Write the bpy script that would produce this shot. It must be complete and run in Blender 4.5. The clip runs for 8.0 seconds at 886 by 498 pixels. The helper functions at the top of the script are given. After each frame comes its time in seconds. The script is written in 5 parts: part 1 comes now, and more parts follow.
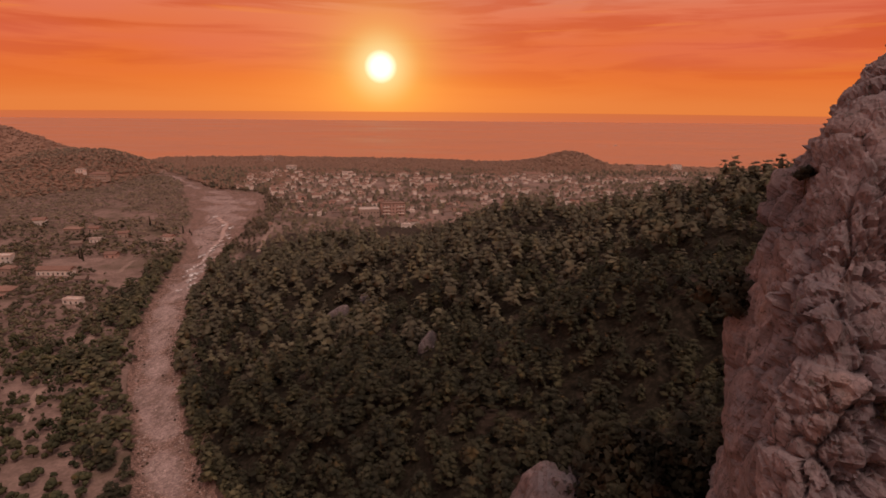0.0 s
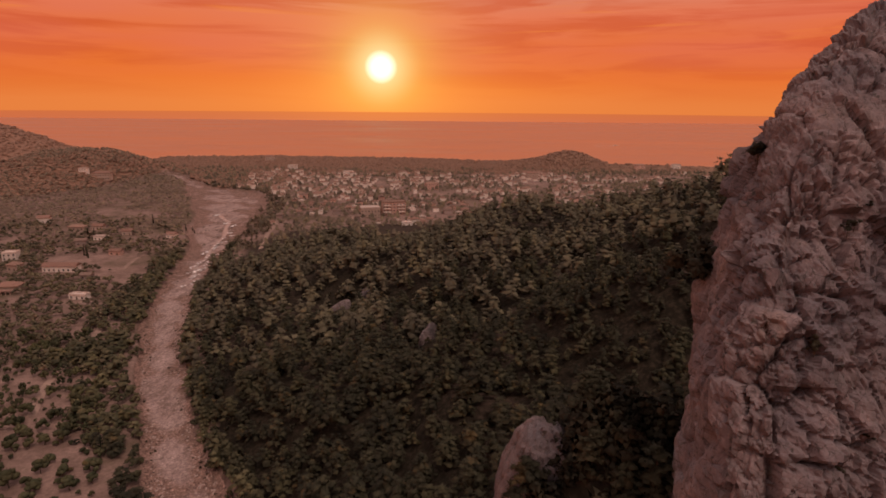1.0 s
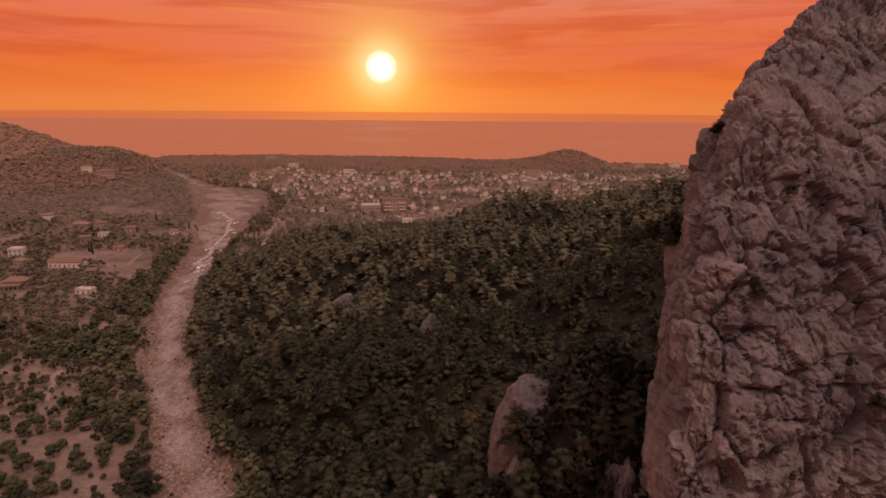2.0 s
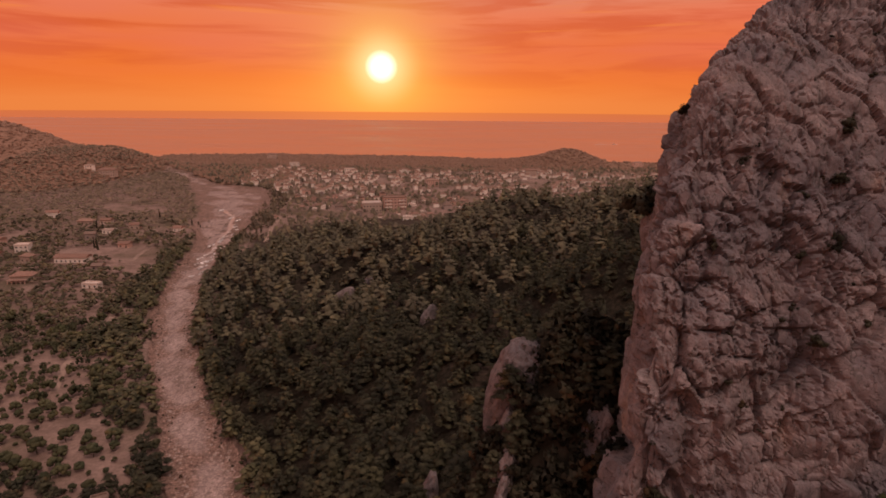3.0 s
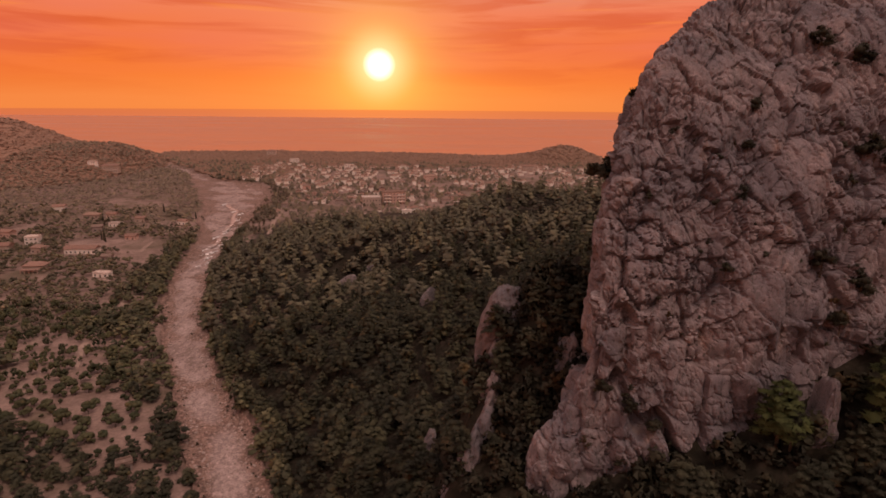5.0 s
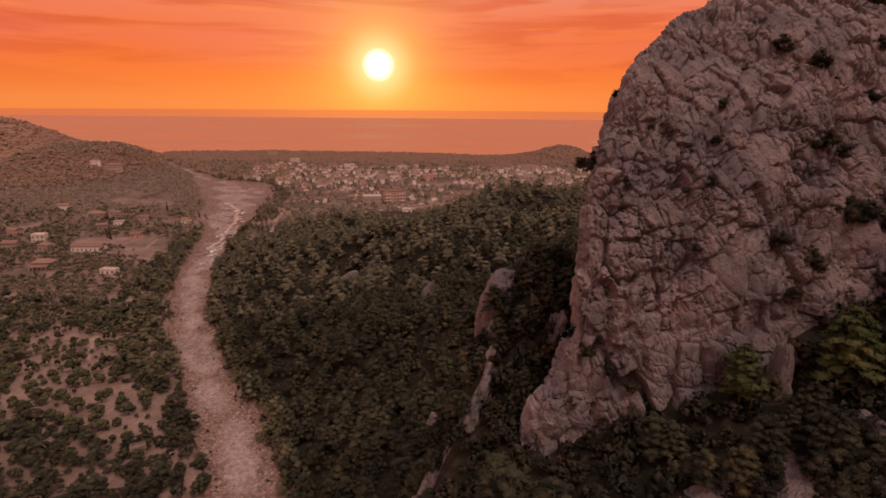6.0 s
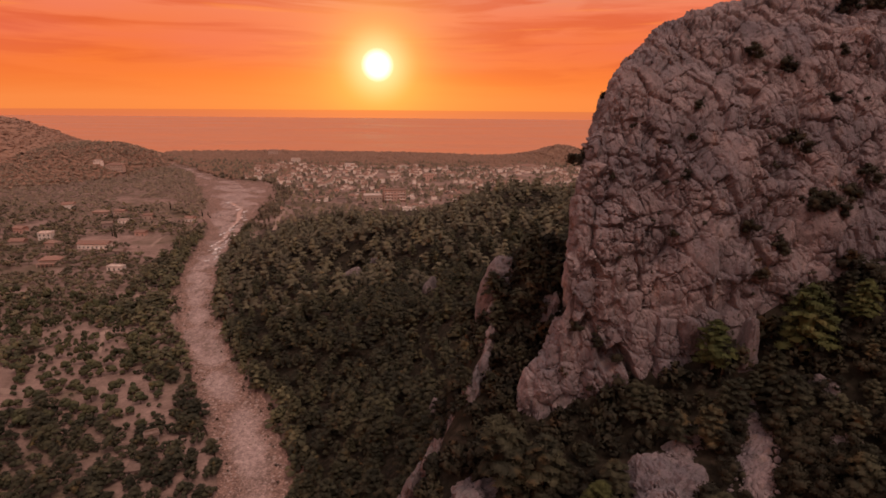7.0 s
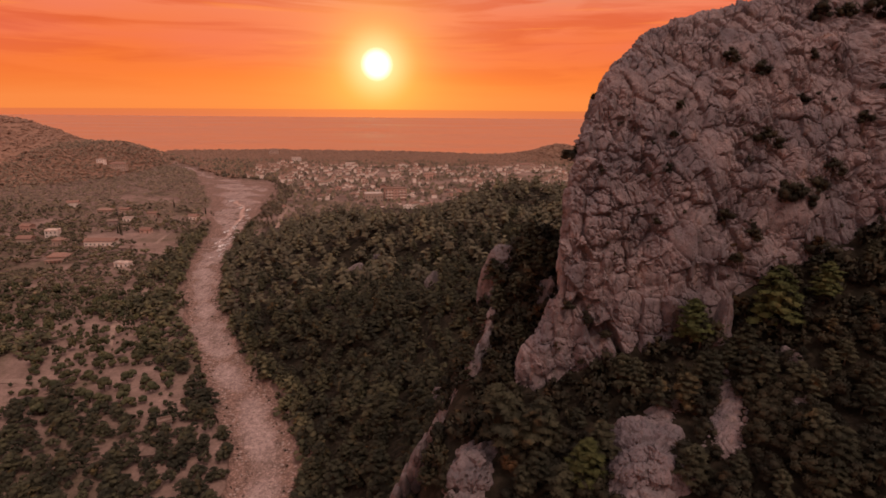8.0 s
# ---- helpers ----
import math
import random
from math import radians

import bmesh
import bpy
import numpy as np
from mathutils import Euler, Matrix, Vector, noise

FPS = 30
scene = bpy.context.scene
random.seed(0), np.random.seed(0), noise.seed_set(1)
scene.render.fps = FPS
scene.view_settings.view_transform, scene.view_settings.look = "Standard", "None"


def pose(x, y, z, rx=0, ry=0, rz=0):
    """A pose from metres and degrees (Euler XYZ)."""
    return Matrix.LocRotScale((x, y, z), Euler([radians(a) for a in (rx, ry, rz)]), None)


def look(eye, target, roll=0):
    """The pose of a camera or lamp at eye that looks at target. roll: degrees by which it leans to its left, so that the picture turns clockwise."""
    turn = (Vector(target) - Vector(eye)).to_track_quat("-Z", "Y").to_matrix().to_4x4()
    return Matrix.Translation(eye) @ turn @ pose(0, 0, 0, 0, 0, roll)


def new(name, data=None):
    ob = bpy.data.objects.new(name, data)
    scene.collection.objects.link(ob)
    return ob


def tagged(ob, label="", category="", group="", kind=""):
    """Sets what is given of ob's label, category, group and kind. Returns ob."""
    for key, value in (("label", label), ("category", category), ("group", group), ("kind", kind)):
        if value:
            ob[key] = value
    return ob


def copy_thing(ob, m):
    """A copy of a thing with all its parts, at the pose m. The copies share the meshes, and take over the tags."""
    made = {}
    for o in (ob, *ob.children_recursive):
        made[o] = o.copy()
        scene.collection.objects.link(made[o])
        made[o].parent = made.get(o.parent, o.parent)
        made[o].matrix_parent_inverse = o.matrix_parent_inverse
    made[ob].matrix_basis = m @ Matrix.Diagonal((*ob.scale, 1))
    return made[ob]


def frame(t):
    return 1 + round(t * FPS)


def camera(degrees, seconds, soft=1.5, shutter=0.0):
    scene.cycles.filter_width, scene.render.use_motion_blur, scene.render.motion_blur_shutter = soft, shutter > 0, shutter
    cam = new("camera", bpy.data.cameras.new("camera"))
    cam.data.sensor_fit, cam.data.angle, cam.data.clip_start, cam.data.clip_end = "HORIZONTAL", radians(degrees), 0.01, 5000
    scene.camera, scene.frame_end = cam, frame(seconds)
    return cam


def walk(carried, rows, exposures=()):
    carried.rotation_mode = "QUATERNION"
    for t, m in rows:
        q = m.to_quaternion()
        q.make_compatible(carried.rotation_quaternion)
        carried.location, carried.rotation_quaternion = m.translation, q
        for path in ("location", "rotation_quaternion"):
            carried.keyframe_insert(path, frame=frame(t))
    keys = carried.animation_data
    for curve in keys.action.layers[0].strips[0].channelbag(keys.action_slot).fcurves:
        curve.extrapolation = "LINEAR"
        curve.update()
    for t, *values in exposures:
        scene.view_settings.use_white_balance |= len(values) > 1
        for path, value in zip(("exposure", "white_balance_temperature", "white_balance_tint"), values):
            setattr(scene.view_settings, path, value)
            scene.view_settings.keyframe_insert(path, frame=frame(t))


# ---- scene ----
cam = camera(75.4, 8.0, 1.7)
PATH = [
    (0, (-0.021, -1.049, 121.744), (-0.025, 0.892, 121.261), 0.5),
    (0.5, (0.046, -4.177, 121.136), (0.041, -2.236, 120.653), 0.5),
    (1, (0.066, -7.432, 120.526), (0.061, -5.490, 120.044), 0.5),
    (1.5, (0.071, -10.863, 119.894), (0.066, -8.923, 119.412), 0.5),
    (3, (0.312, -21.978, 117.581), (0.306, -20.038, 117.099), 0.5),
    (3.5, (0.401, -25.644, 116.900), (0.395, -23.703, 116.414), 0.5),
    (4, (0.550, -29.794, 116.198), (0.545, -27.855, 115.711), 0.5),
    (4.5, (0.526, -33.661, 115.875), (0.524, -31.721, 115.386), 0.5),
    (6, (-0.114, -46.889, 115.721), (-0.111, -44.950, 115.233), 0.5),
    (6.5, (-0.473, -51.091, 115.778), (-0.470, -49.152, 115.290), 0.5),
    (7, (-0.875, -55.807, 115.820), (-0.869, -53.867, 115.332), 0.5),
    (7.5, (-1.343, -60.243, 115.833), (-1.335, -58.304, 115.345), 0.5),
    (8, (-1.781, -64.680, 115.910), (-1.773, -62.740, 115.420), 0.5),
]
walk(cam, [(t, look(eye, target, roll)) for t, eye, target, roll in PATH], [(0, -0.16), (2, -0.10), (4, 0.0), (6, 0.08), (8, 0.10)])

# ---------------------------------------------------------------- world, sun
SUN_AZ, SUN_EL = -6.2, 3.6          # the low sun over the sea, degrees from +y to the right, and up
SKY_GAIN = 1.0


def lin(r, g, b):
    """Linear colour from 0-255 display values."""
    return tuple(((v / 255) / 12.92 if v / 255 < 0.04045 else ((v / 255 + 0.055) / 1.055) ** 2.4) for v in (r, g, b))


class Nodes:
    """Short-hand for building a node tree."""

    def __init__(self, tree):
        self.t = tree
        tree.nodes.clear()

    def add(self, kind, **values):
        n = self.t.nodes.new(kind)
        for key, v in values.items():
            self.feed(n.inputs[key], v)
        return n

    def feed(self, socket, v):
        if isinstance(v, bpy.types.NodeSocket):
            self.t.links.new(v, socket)
        elif isinstance(v, (tuple, list)) and len(v) == 3 and socket.type == "RGBA":
            socket.default_value = (*v, 1)
        else:
            socket.default_value = v

    def math(self, op, a, b=0.0, c=0.0):
        n = self.t.nodes.new("ShaderNodeMath")
        n.operation = op
        for s, v in zip(n.inputs, (a, b, c)):
            self.feed(s, v)
        return n.outputs[0]

    def ramp(self, fac, stops, mode="LINEAR"):
        n = self.t.nodes.new("ShaderNodeValToRGB")
        n.color_ramp.interpolation = mode
        while len(n.color_ramp.elements) < len(stops):
            n.color_ramp.elements.new(0.5)
        for e, (p, c) in zip(n.color_ramp.elements, stops):
            e.position = p
            e.color = (*c, 1) if isinstance(c, tuple) else (c, c, c, 1)
        self.feed(n.inputs[0], fac)
        return n.outputs[0]

    def mix(self, fac, a, b, blend="MIX"):
        n = self.t.nodes.new("ShaderNodeMix")
        n.data_type, n.blend_type = "RGBA", blend
        self.feed(n.inputs[0], fac)
        self.feed(n.inputs[6], a)
        self.feed(n.inputs[7], b)
        return n.outputs[2]

    def noise(self, vector, scale, detail=4.0, rough=0.55, distortion=0.0):
        n = self.t.nodes.new("ShaderNodeTexNoise")
        n.inputs["Scale"].default_value = scale
        n.inputs["Detail"].default_value = detail
        n.inputs["Roughness"].default_value = rough
        n.inputs["Distortion"].default_value = distortion
        if vector is not None:
            self.feed(n.inputs["Vector"], vector)
        return n.outputs["Fac"]

    def vec(self, op, a, b=(0, 0, 0)):
        n = self.t.nodes.new("ShaderNodeVectorMath")
        n.operation = op
        self.feed(n.inputs[0], a)
        self.feed(n.inputs[1], b)
        return n


def build_world():
    world = bpy.data.worlds.new("sunset_sky")
    scene.world = world
    world.use_nodes = True
    n = Nodes(world.node_tree)
    ray = n.add("ShaderNodeTexCoord").outputs["Generated"]
    sep = n.add("ShaderNodeSeparateXYZ", Vector=ray)
    up = sep.outputs["Z"]
    # colour by height: orange over the sea, pink higher up, soft grey-pink overhead
    base = n.ramp(n.math("MULTIPLY_ADD", up, 0.5, 0.5), [
        (0.0, (0.10, 0.065, 0.055)),
        (0.47, (0.30, 0.14, 0.09)),
        (0.49, lin(238, 132, 66)),
        (0.503, lin(240, 132, 66)),
        (0.522, lin(239, 115, 46)),
        (0.545, lin(236, 108, 50)),
        (0.572, lin(235, 120, 80)),
        (0.61, (0.58, 0.30, 0.24)),
        (0.68, (0.40, 0.275, 0.25)),
        (0.82, ZENITH),
        (1.0, ZENITH)])
    # the far sea below the true horizon
    rim = n.math("MULTIPLY_ADD", up, 10.0, 0.5)
    above = n.ramp(rim, [(0.400, 0.06), (0.408, 1.0)])
    base = n.mix(n.ramp(rim, [(0.400, 1.0), (0.408, 0.0)]), base, n.ramp(rim, [(0.26, lin(213, 113, 77)), (0.40, lin(216, 114, 68))]))
    # long flat cloud bands low in the sky
    flat = n.vec("MULTIPLY", ray, (3.2, 3.2, 34.0)).outputs[0]
    bands = n.noise(flat, 1.0, 5.0, 0.55, 0.6)
    low = n.ramp(up, [(0.0, 0.0), (0.035, 0.25), (0.09, 1.0), (0.16, 1.0), (0.35, 0.0)])
    dark = n.math("MULTIPLY", n.ramp(bands, [(0.47, 0.0), (0.60, 1.0)]), low)
    sky = n.mix(n.math("MULTIPLY", dark, 0.65), base, lin(212, 78, 28))
    flat2 = n.vec("MULTIPLY", ray, (2.3, 2.3, 46.0)).outputs[0]
    streak = n.ramp(n.noise(flat2, 1.3, 4.0, 0.5, 0.4), [(0.60, 0.0), (0.72, 1.0)])
    sky = n.mix(n.math("MULTIPLY", n.math("MULTIPLY", streak, low), 0.55), sky, lin(250, 140, 52))
    pink = n.ramp(n.noise(n.vec("MULTIPLY", ray, (1.7, 1.7, 12.0)).outputs[0], 1.0, 3.0), [(0.46, 0.0), (0.66, 1.0)])
    sky = n.mix(n.math("MULTIPLY", n.math("MULTIPLY", pink, low), 0.3), sky, lin(226, 112, 104))
    # the sun and the bright air round it
    az, el = radians(SUN_AZ), radians(SUN_EL)
    to_sun = (math.sin(az) * math.cos(el), math.cos(az) * math.cos(el), math.sin(el))
    off = n.math("MULTIPLY", n.math("ARCCOSINE", n.math("MINIMUM", n.vec("DOT_PRODUCT", ray, to_sun).outputs["Value"], 1.0)), 180 / math.pi)
    wide = n.math("POWER", n.math("MAXIMUM", n.math("SUBTRACT", 1.0, n.math("DIVIDE", off, 15.0)), 0.0), 2.5)
    halo = n.math("POWER", n.math("MAXIMUM", n.math("SUBTRACT", 1.0, n.math("DIVIDE", off, 8.5)), 0.0), 3.0)
    core = n.math("SMOOTH_MIN", n.math("MAXIMUM", n.math("MULTIPLY_ADD", off, -1.3, 2.05), 0.0), 1.0, 0.2)
    wide, halo = n.math("MULTIPLY", wide, above), n.math("MULTIPLY", halo, above)
    sky = n.mix(n.math("MULTIPLY", wide, 0.75), sky, lin(255, 176, 84))
    sky = n.mix(halo, sky, lin(255, 214, 104))
    near = n.math("POWER", n.math("MAXIMUM", n.math("SUBTRACT", 1.0, n.math("DIVIDE", off, 4.2)), 0.0), 1.9)
    sky = n.mix(n.math("MULTIPLY", near, above), sky, (1.0, 0.93, 0.55))
    sky = n.mix(core, sky, (1.6, 1.5, 1.15))
    air = n.add("ShaderNodeTexSky")
    air.sky_type, air.sun_disc, air.sun_elevation, air.sun_rotation = "NISHITA", False, el, az
    total = n.mix(1.0, sky, n.vec("MULTIPLY", air.outputs[0], (0.004, 0.004, 0.004)).outputs[0], "ADD")
    bg = n.add("ShaderNodeBackground", Color=total, Strength=SKY_GAIN)
    out = n.add("ShaderNodeOutputWorld")
    n.t.links.new(bg.outputs[0], out.inputs[0])


ZENITH = (0.57, 0.435, 0.43)
build_world()
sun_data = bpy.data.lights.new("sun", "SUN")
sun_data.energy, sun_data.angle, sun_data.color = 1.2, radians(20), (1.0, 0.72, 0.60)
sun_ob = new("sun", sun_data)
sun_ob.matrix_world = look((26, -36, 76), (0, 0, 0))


# ---------------------------------------------------------------- materials
def surface(name, rough=0.85, spec=0.2):
    """A material, its node helper, its Principled node and the world position."""
    m = bpy.data.materials.new(name)
    m.use_nodes = True
    n = Nodes(m.node_tree)
    p = n.add("ShaderNodeBsdfPrincipled")
    p.inputs["Roughness"].default_value = rough
    p.inputs["Specular IOR Level"].default_value = spec
    out = n.add("ShaderNodeOutputMaterial")
    n.t.links.new(p.outputs[0], out.inputs[0])
    geo = n.add("ShaderNodeNewGeometry")
    return m, n, p, geo


def bump(n, p, height, strength=0.5, distance=0.2):
    b = n.add("ShaderNodeBump", Strength=strength, Distance=distance, Height=height)
    n.t.links.new(b.outputs[0], p.inputs["Normal"])


def rock_material(name, tone=(0.29, 0.222, 0.206)):
    m, n, p, geo = surface(name, 0.9, 0.15)
    pos = geo.outputs["Position"]
    big = n.noise(pos, 0.12, 4.0)
    mid = n.noise(pos, 0.9, 6.0, 0.62)
    fine = n.noise(pos, 5.0, 5.0, 0.65)
    light = tuple(min(1, c * 1.28) for c in tone)
    darkc = tuple(c * 0.62 for c in tone)
    col = n.mix(n.ramp(mid, [(0.3, 0.0), (0.72, 1.0)]), darkc, light)
    col = n.mix(n.ramp(big, [(0.40, 0.0), (0.62, 0.9)]), col, (tone[0] * 0.55, tone[1] * 0.60, tone[2] * 0.66))
    # rusty patches and grey water streaks down the face
    rust = n.ramp(n.noise(n.vec("MULTIPLY", pos, (0.35, 0.35, 0.16)).outputs[0], 1.0, 5.0), [(0.60, 0.0), (0.76, 0.6)])
    col = n.mix(n.math("MULTIPLY", rust, 0.6), col, (0.40, 0.24, 0.15))
    streak = n.ramp(n.noise(n.vec("MULTIPLY", pos, (1.1, 1.1, 0.07)).outputs[0], 1.0, 4.0, 0.6), [(0.54, 0.0), (0.72, 0.65)])
    col = n.mix(streak, col, (0.13, 0.115, 0.11))
    moss = n.ramp(n.noise(pos, 0.45, 6.0, 0.7), [(0.64, 0.0), (0.74, 0.5)])
    col = n.mix(moss, col, (0.10, 0.10, 0.055))
    cell = n.add("ShaderNodeTexVoronoi", Vector=n.vec("ADD", pos, n.vec("MULTIPLY", n.add("ShaderNodeTexNoise", Vector=pos, Scale=0.8).outputs["Color"], (0.9, 0.9, 0.9)).outputs[0]).outputs[0], Scale=0.75)
    cell.feature = "DISTANCE_TO_EDGE"
    crack = n.ramp(cell.outputs["Distance"], [(0.0, 0.0), (0.05, 1.0)])
    # thin dark lines along the joints
    warped = n.vec("ADD", pos, n.vec("MULTIPLY", n.add("ShaderNodeTexNoise", Vector=pos, Scale=0.5).outputs["Color"], (1.6, 1.6, 1.6)).outputs[0]).outputs[0]
    for size_, wide_, lo_ in ((0.45, 0.012, 0.50), (1.3, 0.028, 0.48), (2.4, 0.05, 0.50)):
        joint = n.add("ShaderNodeTexVoronoi", Vector=n.vec("MULTIPLY", warped, (1.0, 1.0, 0.42)).outputs[0], Scale=size_)
        joint.feature = "DISTANCE_TO_EDGE"
        line = n.ramp(joint.outputs["Distance"], [(wide_ * 0.35, 1.0), (wide_, 0.0)])
        line = n.math("MULTIPLY", line, n.ramp(n.noise(pos, size_ * 0.9, 3.0), [(lo_, 0.0), (lo_ + 0.15, 0.85)]))
        col = n.mix(line, col, (0.055, 0.045, 0.04))
        crack = n.math("SUBTRACT", crack, n.math("MULTIPLY", line, 1.2))
    # dark spots in the colour stand for shaded holes in the face
    painted_pits = n.ramp(n.noise(pos, 1.5, 3.0, 0.5), [(0.66, 0.0), (0.72, 0.8)])
    col = n.mix(painted_pits, col, (0.06, 0.052, 0.04))
    col = n.mix(1.0, col, n.ramp(fine, [(0.28, 0.78), (0.72, 1.14)]), "MULTIPLY")
    n.feed(p.inputs["Base Color"], col)
    h = n.math("ADD", n.math("MULTIPLY", crack, 0.2), n.math("ADD", n.math("MULTIPLY", mid, 0.7), n.math("MULTIPLY", fine, 0.3)))
    bump(n, p, h, 0.55, 0.16)
    return m


def leaf_material(name, low, high, dry=(0.16, 0.10, 0.04), dry_share=0.12, grain=0.12):
    m, n, p, geo = surface(name, 0.75, 0.12)
    pos = geo.outputs["Position"]
    per = geo.outputs["Random Per Island"]
    patch = n.noise(pos, 0.15, 3.0)
    col = n.mix(n.ramp(patch, [(0.42, 0.0), (0.58, 1.0)]), low, high)
    col = n.mix(n.ramp(n.noise(pos, 0.21, 2.0), [(0.60, 0.0), (0.72, dry_share * 4)]), col, dry)
    col = n.mix(1.0, col, n.ramp(per, [(0.0, 0.91), (1.0, 1.09)]), "MULTIPLY")
    one = n.add("ShaderNodeObjectInfo").outputs["Random"]
    col = n.mix(1.0, col, n.ramp(one, [(0.0, 0.75), (1.0, 1.25)]), "MULTIPLY")
    tufts = n.noise(pos, 1.6, 4.0, 0.7)
    col = n.mix(1.0, col, n.ramp(tufts, [(0.32, 1 - grain), (0.68, 1 + grain)]), "MULTIPLY")
    # each tree of a wood has a tone of its own
    tone = n.add("ShaderNodeAttribute")
    tone.attribute_name = "tone"
    col = n.mix(1.0, col, n.ramp(n.math("MULTIPLY_ADD", tone.outputs["Fac"], 0.5, 0.5), [(0.0, (0.72, 0.72, 0.75)), (0.5, 1.0), (1.0, (1.26, 1.25, 1.14))]), "MULTIPLY")
    n.feed(p.inputs["Base Color"], col)
    return m


def plain_material(name, colour, vary=0.25, scale=0.6, rough=0.85, spec=0.2, relief=0.0):
    m, n, p, geo = surface(name, rough, spec)
    pos = geo.outputs["Position"]
    a = n.noise(pos, scale, 5.0, 0.6)
    b = n.noise(pos, scale * 7, 4.0, 0.6)
    col = n.mix(1.0, colour, n.ramp(a, [(0.3, 1 - vary), (0.7, 1 + vary)]), "MULTIPLY")
    col = n.mix(1.0, col, n.ramp(b, [(0.3, 1 - vary * 0.5), (0.7, 1 + vary * 0.5)]), "MULTIPLY")
    one = n.add("ShaderNodeObjectInfo").outputs["Random"]
    col = n.mix(1.0, col, n.ramp(one, [(0.0, 0.82), (1.0, 1.15)]), "MULTIPLY")
    n.feed(p.inputs["Base Color"], col)
    if relief:
        bump(n, p, n.math("ADD", a, n.math("MULTIPLY", b, 0.4)), 0.6, relief)
    return m


def ground_material():
    m, n, p, geo = surface("valley_earth", 0.95, 0.1)
    pos = geo.outputs["Position"]
    a = n.noise(pos, 0.018, 5.0, 0.6)
    b = n.noise(pos, 0.09, 6.0, 0.65)
    c = n.noise(pos, 0.7, 5.0, 0.65)
    col = n.mix(n.ramp(b, [(0.35, 0.0), (0.62, 1.0)]), (0.20, 0.13, 0.104), (0.33, 0.216, 0.178))
    scrub = n.ramp(n.math("ADD", n.math("MULTIPLY", a, 0.6), n.math("MULTIPLY", b, 0.4)), [(0.49, 0.0), (0.60, 0.75)])
    col = n.mix(scrub, col, (0.075, 0.062, 0.032))
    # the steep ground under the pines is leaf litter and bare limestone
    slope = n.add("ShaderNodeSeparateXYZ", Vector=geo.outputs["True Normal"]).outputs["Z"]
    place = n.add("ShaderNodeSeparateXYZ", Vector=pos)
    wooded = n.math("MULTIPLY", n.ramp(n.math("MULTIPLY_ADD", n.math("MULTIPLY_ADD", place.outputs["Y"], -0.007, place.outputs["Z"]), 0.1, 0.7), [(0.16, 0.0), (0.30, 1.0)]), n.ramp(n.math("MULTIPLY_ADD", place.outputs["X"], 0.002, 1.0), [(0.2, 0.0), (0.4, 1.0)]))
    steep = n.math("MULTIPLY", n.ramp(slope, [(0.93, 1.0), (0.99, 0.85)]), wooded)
    # litter is near-black, with the shade between crowns in its colour
    shaded_litter = n.mix(n.ramp(c, [(0.45, 0.0), (0.7, 1.0)]), (0.022, 0.018, 0.012), (0.045, 0.034, 0.024))
    col = n.mix(steep, col, shaded_litter)
    # dense brown scrub covers the coastal hill, its colour paled for haze
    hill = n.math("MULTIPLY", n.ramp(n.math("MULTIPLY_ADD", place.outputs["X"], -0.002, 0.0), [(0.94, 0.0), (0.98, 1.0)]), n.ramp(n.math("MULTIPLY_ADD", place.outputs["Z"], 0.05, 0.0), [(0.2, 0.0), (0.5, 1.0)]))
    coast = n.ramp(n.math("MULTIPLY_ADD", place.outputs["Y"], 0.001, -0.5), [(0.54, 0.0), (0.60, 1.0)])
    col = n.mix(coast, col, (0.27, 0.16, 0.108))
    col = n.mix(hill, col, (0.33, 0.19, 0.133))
    col = n.mix(1.0, col, n.ramp(c, [(0.3, 0.75), (0.7, 1.2)]), "MULTIPLY")
    n.feed(p.inputs["Base Color"], col)
    bump(n, p, n.math("ADD", b, n.math("MULTIPLY", c, 0.4)), 0.6, 0.8)
    return m


